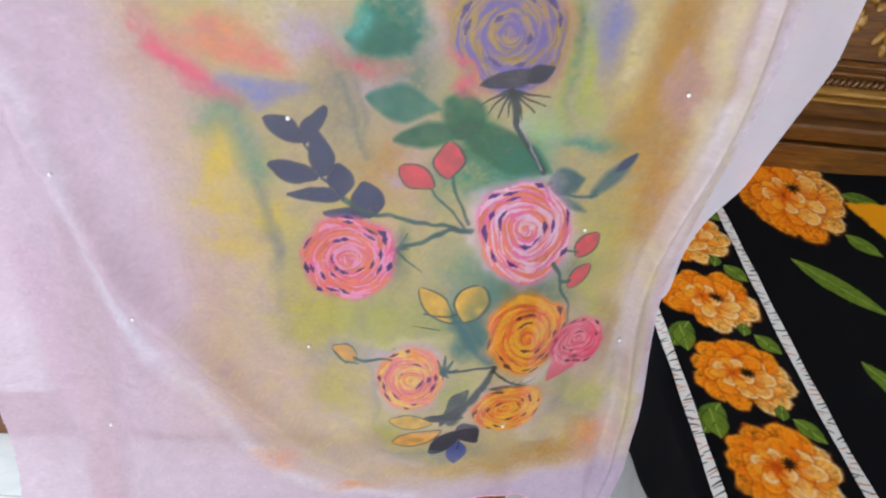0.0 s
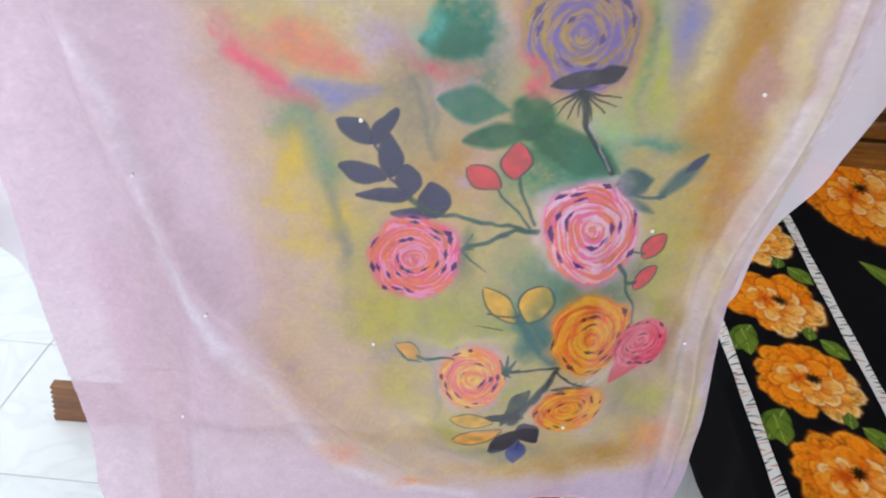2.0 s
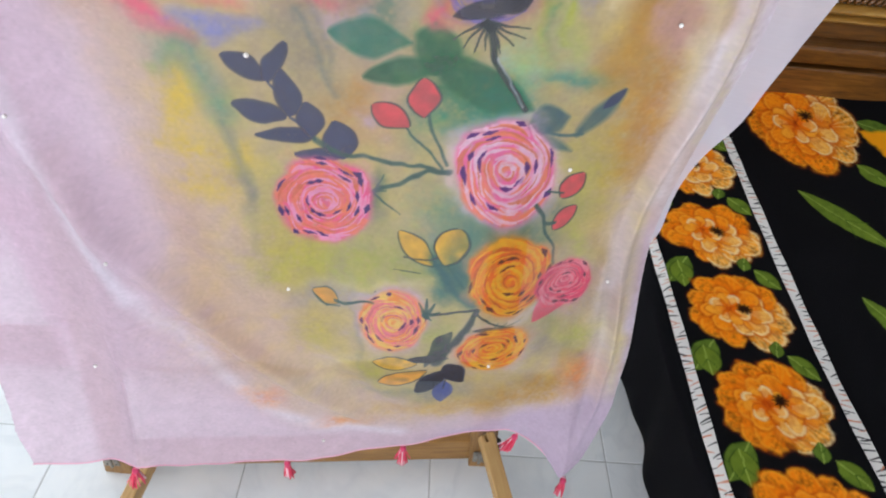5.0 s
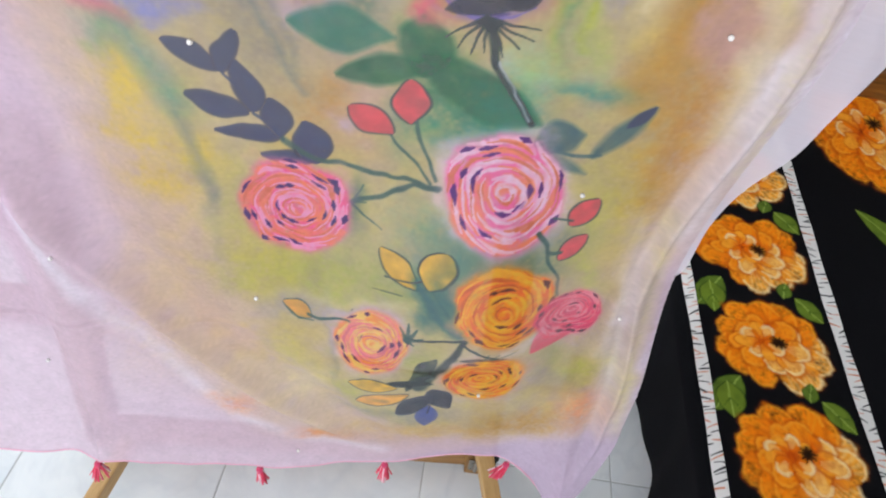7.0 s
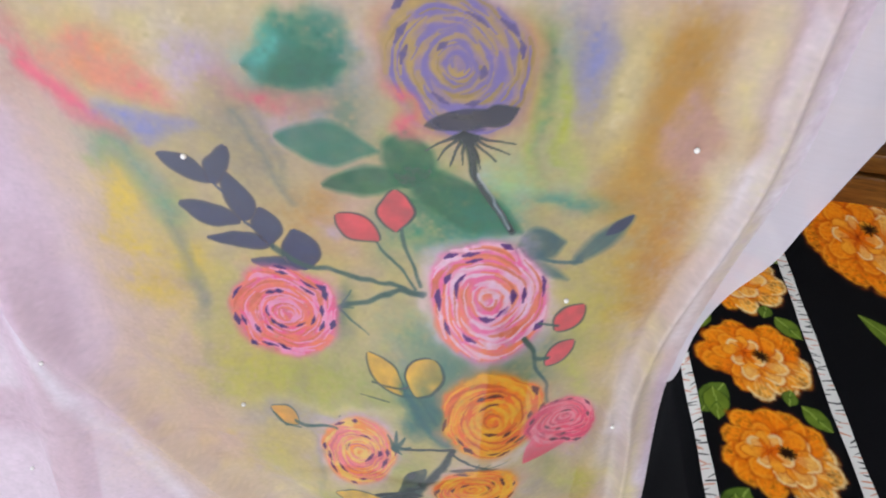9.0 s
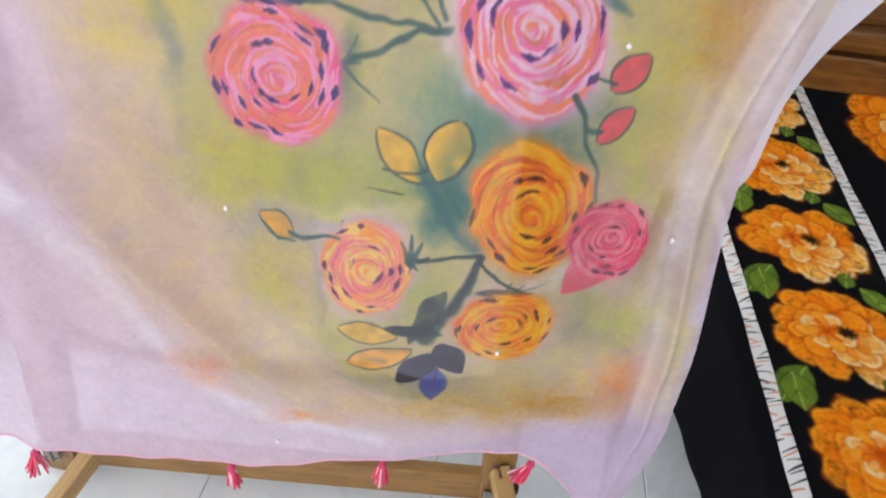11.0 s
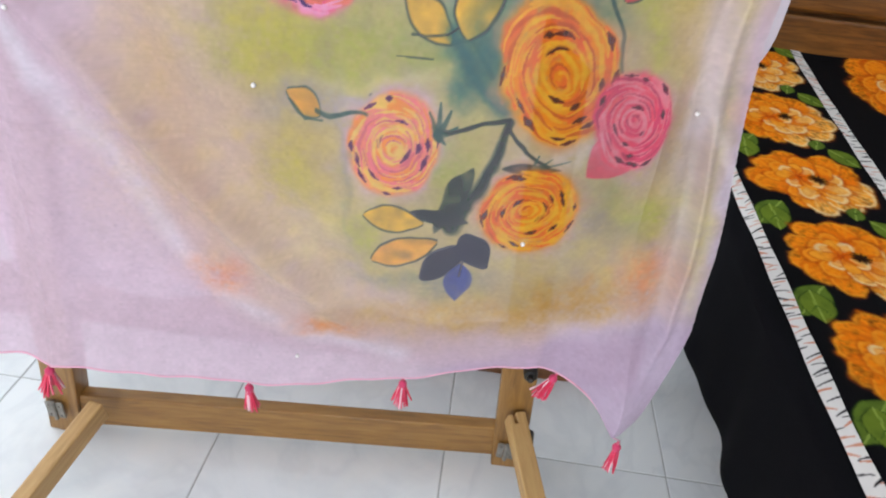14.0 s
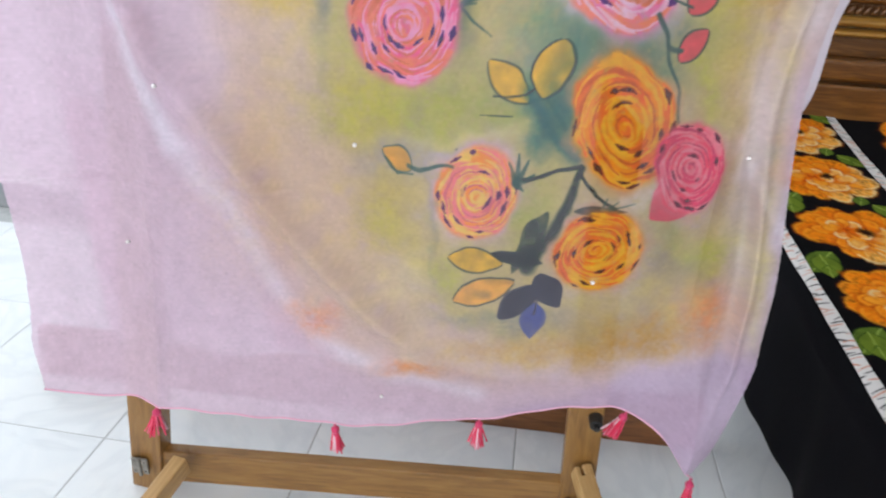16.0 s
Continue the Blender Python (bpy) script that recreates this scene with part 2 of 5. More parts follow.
class Canvas:
    """Dye on a cloth: colours on a grid of (u, v), laid on in washes, leaves and brush strokes."""

    def __init__(self, u, v, ground, seed, waver=0.007, ruffle=0.002):
        self.u, self.v = u, v
        self.U, self.V = np.meshgrid(u, v)
        rng = np.random.default_rng(seed)
        self.rng = rng
        self.rgb = np.empty(self.U.shape + (3,))
        self.rgb[:] = ground
        self.n1, self.n2, self.n3, self.n4 = (self.cloud(s) for s in (0.035, 0.035, 0.012, 0.0045))
        self.wu, self.wv = self.U + waver * self.n1 + ruffle * self.n3, self.V + waver * self.n2 + ruffle * self.cloud(0.012)

    def cloud(self, size):
        nu, nv = int((self.u[-1] - self.u[0]) / size) + 3, int((self.v[-1] - self.v[0]) / size) + 3
        g = self.rng.standard_normal((nv, nu))
        fu, fv = (self.u - self.u[0]) / size, (self.v - self.v[0]) / size
        iu, iv = fu.astype(int), fv.astype(int)
        a, b = fu - iu, fv - iv
        a, b = a * a * (3 - 2 * a), (b * b * (3 - 2 * b))[:, None]
        top = g[np.ix_(iv, iu)] * (1 - a) + g[np.ix_(iv, iu + 1)] * a
        low = g[np.ix_(iv + 1, iu)] * (1 - a) + g[np.ix_(iv + 1, iu + 1)] * a
        return top * (1 - b) + low * b

    def window(self, u0, u1, v0, v1):
        a, b = np.searchsorted(self.u, (u0, u1))
        c, d = np.searchsorted(self.v, (v0, v1))
        return (slice(c, max(d, c + 1)), slice(a, max(b, a + 1)))

    def lay(self, w, mask, color, alpha):
        if mask.size:
            k = np.clip(mask * alpha, 0, 1)[..., None]
            self.rgb[w] = self.rgb[w] * (1 - k) + np.array(color) * k

    def wash(self, c, e1, e2, color, alpha, power=1.0, waver=1.0):
        r = 2.2 if power < 1.5 else 1.5
        hu, hv = r * (abs(e1[0]) + abs(e2[0])) + 0.02, r * (abs(e1[1]) + abs(e2[1])) + 0.02
        w = self.window(c[0] - hu, c[0] + hu, c[1] - hv, c[1] + hv)
        inv = np.linalg.inv(np.array([[e1[0], e2[0]], [e1[1], e2[1]]]))
        du = waver * self.wu[w] + (1 - waver) * self.U[w] - c[0]
        dv = waver * self.wv[w] + (1 - waver) * self.V[w] - c[1]
        p, q = inv[0, 0] * du + inv[0, 1] * dv, inv[1, 0] * du + inv[1, 1] * dv
        d2 = p * p + q * q
        self.lay(w, np.exp(-(d2 ** power) * 1.2) * (0.86 + 0.14 * self.n3[w] + 0.14 * self.n4[w]), color, alpha)

    def area(self, pts, color, alpha, soft):
        """A region with a soft, uneven border."""
        d = np.full(self.U.shape, 9.0)
        inside = np.zeros(self.U.shape, bool)
        x, y = self.wu, self.wv
        for (x0, y0), (x1, y1) in zip(pts, pts[1:] + pts[:1]):
            k = np.clip(((x - x0) * (x1 - x0) + (y - y0) * (y1 - y0)) / ((x1 - x0) ** 2 + (y1 - y0) ** 2 + 1e-9), 0, 1)
            d = np.minimum(d, np.hypot(x - x0 - k * (x1 - x0), y - y0 - k * (y1 - y0)))
            cross = (y0 > y) != (y1 > y)
            inside ^= cross & (x < (x1 - x0) * (y - y0) / (y1 - y0 + 1e-12) + x0)
        s = np.where(inside, d, -d) / soft
        self.lay((slice(None), slice(None)), 1 / (1 + np.exp(-2.5 * np.clip(s, -12, 12))), color, alpha)

    def stroke(self, pts, w0, w1, color, alpha=0.9, soft=1.0):
        m = max(w0, w1) * soft * 1.5 + 0.012
        us, vs = [p[0] for p in pts], [p[1] for p in pts]
        w = self.window(min(us) - m, max(us) + m, min(vs) - m, max(vs) + m)
        x, y = self.U[w] * 0.6 + self.wu[w] * 0.4, self.V[w] * 0.6 + self.wv[w] * 0.4
        best = np.full(x.shape, 9.0)
        n = len(pts) - 1
        for i, ((x0, y0), (x1, y1)) in enumerate(zip(pts, pts[1:])):
            k = np.clip(((x - x0) * (x1 - x0) + (y - y0) * (y1 - y0)) / ((x1 - x0) ** 2 + (y1 - y0) ** 2 + 1e-9), 0, 1)
            half = 0.5 * (w0 + (w1 - w0) * (i + k) / n) + 1e-4
            best = np.minimum(best, np.hypot(x - x0 - k * (x1 - x0), y - y0 - k * (y1 - y0)) / half)
        s = 0.35 * soft
        self.lay(w, np.clip((1 + s - best) / (2 * s), 0, 1) * (0.93 + 0.05 * self.n3[w] + 0.07 * self.n4[w]), color, alpha)

    def leaf(self, a, b, width, color, alpha=1.0, edge=None, soft=0.0022):
        m = width + 0.012
        w = self.window(min(a[0], b[0]) - m, max(a[0], b[0]) + m, min(a[1], b[1]) - m, max(a[1], b[1]) + m)
        du, dv = b[0] - a[0], b[1] - a[1]
        ln = math.hypot(du, dv)
        x, y = self.U[w] * 0.7 + self.wu[w] * 0.3 - a[0], self.V[w] * 0.7 + self.wv[w] * 0.3 - a[1]
        t = (x * du + y * dv) / ln ** 2
        s = (x * dv - y * du) / ln
        half = 0.5 * width * np.sqrt(np.clip(np.sin(np.pi * np.clip(t, 0, 1) ** 0.9), 0, 1)) ** 1.75
        d = np.where((t > 0) & (t < 1), half - np.abs(s), -0.01)
        if edge is not None:
            self.lay(w, np.clip((d + 0.0035) / 0.002, 0, 1), edge, 0.75)
        self.lay(w, np.clip(d / soft + 0.5, 0, 1) * (0.92 + 0.1 * self.n3[w]), color, alpha)
        shade = np.array(color) * 0.8
        self.lay(w, np.clip(d / 0.004, 0, 1) * np.clip(0.5 + 1.5 * self.n1[w] * (s > 0), 0, 1), shade, 0.2 * alpha)

    def rose(self, c, e1, e2, kind, seed):
        base, light, mid, dark, darks, halo = kind
        rng = np.random.default_rng(seed)
        if halo is not None:
            self.wash(c, tuple(1.1 * q for q in e1), tuple(1.1 * q for q in e2), halo, 0.6, 5.0)
        self.wash(c, e1, e2, base, 1.0, 9.0, 0.3)

        def at(r, a):
            return (c[0] + r * (math.cos(a) * e1[0] + math.sin(a) * e2[0]), c[1] + r * (math.cos(a) * e1[1] + math.sin(a) * e2[1]))

        size = 0.5 * (math.hypot(*e1) + math.hypot(*e2))

        deep = tuple(0.86 * q for q in mid)

        def petal(r, a0, span, wide, color, alpha, soft, lean=0.1):
            k = tuple(at(r * (1 - lean * i / 6), a0 + span * i / 6) for i in range(7))
            self.stroke(k[:4], wide * 0.35, wide, color, alpha, soft)
            self.stroke(k[3:], wide, wide * 0.3, color, alpha, soft)

        # petals laid on in rings, broad strokes first
        for count, wide, picks, alpha, soft in ((0.8, 0.17, (mid, base, mid, light), 0.7, 1.5), (1.0, 0.085, (light, mid, light, deep), 0.8, 1.0), (0.7, 0.04, (light, light, deep), 0.85, 0.8)):
            for r, n in ((0.93, 11), (0.77, 9), (0.6, 8), (0.44, 6), (0.29, 4), (0.15, 3)):
                phase = rng.random() * 6.28
                for j in range(max(2, int(n * count))):
                    turn = 2 * math.pi / max(2, int(n * count))
                    petal(r + 0.07 * (rng.random() - 0.5), phase + turn * (j + 0.4 * rng.random()), turn * (0.7 + 0.7 * rng.random()), wide * size * (0.7 + 0.6 * rng.random()), picks[rng.integers(len(picks))], alpha, soft, 0.12)
        for i in range(darks):
            r = (0.97, 0.9, 0.72, 0.52, 0.34, 0.84)[i % 6] + 0.05 * (rng.random() - 0.5)
            petal(r, rng.random() * 6.28, (0.16 + 0.16 * rng.random()) / max(r, 0.35), (0.055 + 0.05 * rng.random()) * size, dark, 0.95, 0.6, 0.03)
        # the coiled heart
        k = [at(0.05 + 0.035 * i, seed + 0.62 * i) for i in range(12)]
        self.stroke(tuple(k), 0.05 * size, 0.06 * size, light, 0.8, 1.4)


def grid_mesh(name, P, mat, parent=None, rgb=None, keep=None):
    """A sheet from an array of places (rows, columns, 3), with its dye."""
    h, w = P.shape[:2]
    idx = np.arange(h * w).reshape(h, w)
    q = np.stack([idx[:-1, :-1], idx[:-1, 1:], idx[1:, 1:], idx[1:, :-1]], -1).reshape(-1, 4)
    if keep is not None:
        kq = keep[:-1, :-1] & keep[:-1, 1:] & keep[1:, 1:] & keep[1:, :-1]
        q = q[kq.reshape(-1)]
    me = bpy.data.meshes.new(name)
    me.vertices.add(h * w)
    me.vertices.foreach_set("co", P.reshape(-1).astype(np.float32))
    me.loops.add(q.size)
    me.loops.foreach_set("vertex_index", q.reshape(-1).astype(np.int32))
    me.polygons.add(len(q))
    me.polygons.foreach_set("loop_start", np.arange(0, q.size, 4, dtype=np.int32))
    me.polygons.foreach_set("use_smooth", np.ones(len(q), bool))
    me.update(calc_edges=True)
    if rgb is not None:
        c = np.clip(rgb, 0, 1)
        lin = np.where(c > 0.04, ((c + 0.055) / 1.055) ** 2.4, c / 12.92)
        at = me.attributes.new("paint", "FLOAT_COLOR", "POINT")
        at.data.foreach_set("color", np.concatenate([lin, np.ones(c.shape[:2] + (1,))], -1).reshape(-1).astype(np.float32))
    me.materials.append(mat)
    ob = new(name, me)
    ob.parent = parent
    return ob


def dyed(ob, color):
    """One dye for a whole small mesh."""
    at = ob.data.attributes.new("paint", "FLOAT_COLOR", "POINT")
    at.data.foreach_set("color", np.tile(np.array((*color, 1.0), np.float32), len(ob.data.vertices)))
    return ob


def hue(r, g, b):
    return (r / 255, g / 255, b / 255)


def sstep(a, b, x):
    t = np.clip((x - a) / (b - a), 0, 1)
    return t * t * (3 - 2 * t)


# ---- room ----
X0, X1, Y0, Y1, TOP = -3.0, 3.2, -2.8, 1.965, 2.8


def wall_with_hole(name, axis, at, lo, hi, hole, thick=0.2, out=1):
    """A wall along x or y with one opening (from, to, sill, head)."""
    bm = bmesh.new()
    a, b, s, h = hole if hole else (hi, hi, 0, TOP)
    for p, q, z0, z1 in ((lo, a, 0, TOP), (b, hi, 0, TOP), (a, b, 0, s), (a, b, h, TOP)):
        if q - p > 1e-4 and z1 - z0 > 1e-4:
            size = (q - p, thick, z1 - z0) if axis == "x" else (thick, q - p, z1 - z0)
            c = ((p + q) / 2, at + out * thick / 2, (z0 + z1) / 2) if axis == "x" else (at + out * thick / 2, (p + q) / 2, (z0 + z1) / 2)
            box(bm, size, pose(*c), 0)
    me = bpy.data.meshes.new(name)
    bm.to_mesh(me)
    bm.free()
    me.materials.append(WALL)
    return tagged(new(name, me), "plain white painted wall of the bedroom", "wall", kind="structure")


wall_with_hole("wall_north", "x", Y1, X0 - 0.2, X1 + 0.2, None)
# the gap in the south wall is out of view and assumed
wall_with_hole("wall_south", "x", Y0, X0 - 0.2, X1 + 0.2, (-1.7, 0.7, 0.0, 2.5), out=-1)
wall_with_hole("wall_east", "y", X1, Y0, Y1, None)
wall_with_hole("wall_west", "y", X0, Y0, Y1, (0.0, 1.8, 0.5, 2.4), out=-1)
me = bpy.data.meshes.new("ceiling")
bm = one_box((X1 - X0 + 0.4, Y1 - Y0 + 0.4, 0.15), pose((X0 + X1) / 2, (Y0 + Y1) / 2, TOP + 0.075), 0)
bm.to_mesh(me)
bm.free()
me.materials.append(CEILING)
tagged(new("ceiling", me), "plain white painted ceiling", "ceiling", kind="structure")
for name, size, c in (("baseboard", (X1 - X0, 0.014, 0.1), ((X0 + X1) / 2, Y1 - 0.007, 0.05)), ("baseboard", (0.014, Y1 - Y0 - 0.03, 0.1), (X0 + 0.007, (Y0 + Y1) / 2, 0.05))):
    me = bpy.data.meshes.new(name)
    bm = one_box(size, pose(*c), 0.003)
    bm.to_mesh(me)
    bm.free()
    me.materials.append(SKIRTING)
    tagged(new(name, me), "low grey stone skirting along the wall", "skirting", kind="structure")

# outside ground, so that the openings look out on something
me = bpy.data.meshes.new("ground")
bm = bmesh.new()
bmesh.ops.create_grid(bm, x_segments=2, y_segments=2, size=400, matrix=pose(0, 0, -0.25))
bm.to_mesh(me)
bm.free()
me.materials.append(GROUT)
tagged(new("ground", me), "dusty grey ground outside the room", "ground", kind="structure")

# ---- bed ----
BZ = 0.55
bed = empty("bed", (1.19, 0.7, 0), "polished brown wooden bed with a carved headboard", "bed")
inv = Matrix.Translation(bed.location).inverted()
HY = 1.83


def bed_part(name, size, c, mat=BED_WOOD, bevel=0.006, label=""):
    return part(name, one_box(size, inv @ pose(*c), bevel, 3), mat, bed, label)


HX0, HX1 = 0.33, 2.06
hw, hc = HX1 - HX0 - 0.16, (HX0 + HX1) / 2
for x in (HX0 + 0.04, HX1 - 0.04):
    bed_part("post", (0.08, 0.08, 1.42), (x, HY + 0.03, 0.71))
bed_part("lower_rail", (hw, 0.05, 0.505), (hc, HY - 0.035, 0.5025), bevel=0.008)
bed_part("middle_rail", (hw, 0.048, 0.055), (hc, HY - 0.033, 0.793), bevel=0.012)
bed_part("rail_backing", (hw, 0.05, 0.575), (hc, HY + 0.016, 0.5275), bevel=0.003)
bed_part("recessed_panel", (hw, 0.025, 0.066), (hc, HY + 0.0385, 0.849), bevel=0.003)


def moulding(name, z0, z1, depth, mat, waves):
    """A run of rounded moulding."""
    bm = bmesh.new()
    prof = [(depth * (0.35 + 0.65 * abs(math.sin(math.pi * waves * k / 16)) ** 0.7), z0 + (z1 - z0) * k / 16) for k in range(17)]
    a = [bm.verts.new(inv @ Vector((HX0 + 0.08, HY + 0.03 - d, z))) for d, z in prof]
    b = [bm.verts.new(inv @ Vector((HX1 - 0.08, HY + 0.03 - d, z))) for d, z in prof]
    for k in range(16):
        bm.faces.new((a[k], b[k], b[k + 1], a[k + 1]))
    return smooth(part(name, bm, mat, bed))


moulding("moulding", 0.868, 0.892, 0.04, BED_GILT, 1)
moulding("moulding", 0.894, 0.924, 0.05, BED_GILT, 1)
# rope carving
bm = bmesh.new()
n = 76
for i in range(n):
    x = HX0 + 0.09 + (HX1 - HX0 - 0.18) * (i + 0.5) / n
    bmesh.ops.create_uvsphere(bm, u_segments=8, v_segments=6, radius=0.5, matrix=inv @ pose(x, HY + 0.008, 0.938, 0, 32, 0) @ Matrix.Diagonal((0.015, 0.02, 0.028, 1)))
smooth(part("rope_carving", bm, BED_WOOD, bed, "rope-twist carved bead"))
bed_part("bead_backing", (hw, 0.02, 0.03), (hc, HY + 0.035, 0.938), bevel=0.002)
moulding("moulding", 0.953, 1.0, 0.034, BED_WOOD, 2)
bed_part("carved_panel", (hw, 0.03, 0.40), (hc, HY + 0.045, 1.2), bevel=0.004)
bed_part("top_rail", (hw + 0.02, 0.07, 0.07), (hc, HY + 0.03, 1.43), BED_GILT, 0.02)


def scroll(bm, c, turn, size):
    """A carved leaf scroll that coils to its end."""
    pts = []
    for i in range(34):
        a = turn * (0.4 + i * 0.24)
        r = size * (1 - i / 36)
        pts.append((c[0] + r * math.cos(a), HY + 0.026, c[1] + r * math.sin(a)))
    tube(bm, [inv @ Vector(p) for p in pts], size * 0.2, 8, lambda t: 0.55 + 0.75 * math.sin(math.pi * (0.15 + 0.8 * t)))
    for k in range(5):
        a = turn * (0.5 + 0.55 * k)
        p = Vector((c[0] + size * 1.12 * math.cos(a), HY + 0.03, c[1] + size * 1.12 * math.sin(a)))
        bmesh.ops.create_uvsphere(bm, u_segments=10, v_segments=6, radius=0.5, matrix=inv @ Matrix.Translation(p) @ pose(0, 0, 0, 0, -math.degrees(a) + 40 * turn, 0) @ Matrix.Diagonal((size * 0.75, 0.03, size * 0.28, 1)))


for i in range(9):
    bm = bmesh.new()
    scroll(bm, (0.52 + 0.168 * i, 1.105 + 0.02 * (i % 2)), 1 if i % 2 else -1, 0.07)
    smooth(part("carved_scroll", bm, BED_GILT, bed, "carved leaf scroll in lighter wood"))
for x in (0.475, 1.95):
    bed_part("side_rail", (0.035, 2.08, 0.14), (x, 0.71, 0.27))
bed_part("foot_rail", (1.44, 0.035, 0.2), (1.21, -0.35, 0.27))
for x in (0.49, 1.95):
    bed_part("leg", (0.07, 0.07, 0.3), (x, -0.34, 0.15), bevel=0.01)
bed_part("slat_base", (1.44, 2.06, 0.03), (1.215, 0.71, 0.335))

def head_rise(y):
    """The bedding swells towards the headboard."""
    return 0.115 * np.clip((y - 0.75) / 1.02, 0, 1) ** 1.6


me = bpy.data.meshes.new("mattress")
bm = one_box((1.53, 2.08, 0.18), pose(1.197, 0.71, 0.44), 0.045, 4)
bmesh.ops.bisect_plane(bm, geom=bm.verts[:] + bm.edges[:] + bm.faces[:], plane_co=(0, 0.95, 0), plane_no=(0, 1, 0))
for cut in (1.1, 1.25, 1.4, 1.5, 1.6):
    bmesh.ops.bisect_plane(bm, geom=bm.verts[:] + bm.edges[:] + bm.faces[:], plane_co=(0, cut, 0), plane_no=(0, 1, 0))
for v in bm.verts:
    if v.co.z > 0.44:
        v.co.z += float(head_rise(v.co.y))
bm.to_mesh(me)
bm.free()
me.materials.append(MATTRESS)
smooth(tagged(new("mattress", me), "plain mattress on the wooden bed, under the bedsheet", "mattress"))

# bedsheet: from the side hem over the edge and across the top
du = 0.0027
drop = 0.30
s = np.arange(0, drop + 0.06 + 1.60, du)
yy = np.arange(-0.39, 1.772, du)
fine = s[s < drop + 1.05]
coarse = np.arange(drop + 1.05, s[-1], 0.02)
s = np.concatenate([fine, coarse])
r = 0.045
arc = r * math.pi / 2
side = drop - arc / 2
KX = side + arc - (0.388 + r)  # from x on the top to the length along the sheet


def sheet_place(S, Y, lift=0.0):
    """Where the sheet lies, by the length along it from the hem and the place down the bed."""
    ripple = 0.010 * np.sin(Y * 9.0 + 0.6) + 0.006 * np.sin(Y * 23.0 + 1.1) + 0.004 * np.sin(Y * 41.0)
    down = np.clip(side - S, 0, None)
    ang = np.clip((S - side) / r, 0, math.pi / 2)
    across = np.clip(S - side - arc, 0, None)
    fall = np.clip(down / side, 0, 1)
    X = 0.384 + r - (r + lift) * np.cos(ang) + across + 0.012 * fall + ripple * fall ** 0.7
    Z = BZ + 0.008 - r + (r + lift) * np.sin(ang) - down
    Z = Z + 0.004 * np.sin(Y * 5.1 + X * 3) * sstep(0, 0.2, across) + 0.003 * np.sin(X * 17 + Y * 6) * sstep(0, 0.3, across) + 0.008 * np.sin(Y * 6.0) * fall + head_rise(Y) * (1 - fall)
    return np.stack([X, Y, Z], -1)


Sg, Yg = np.meshgrid(s, yy)
ink = Canvas(s, yy, hue(12, 12, 16), 41, 0.003, 0.0022)


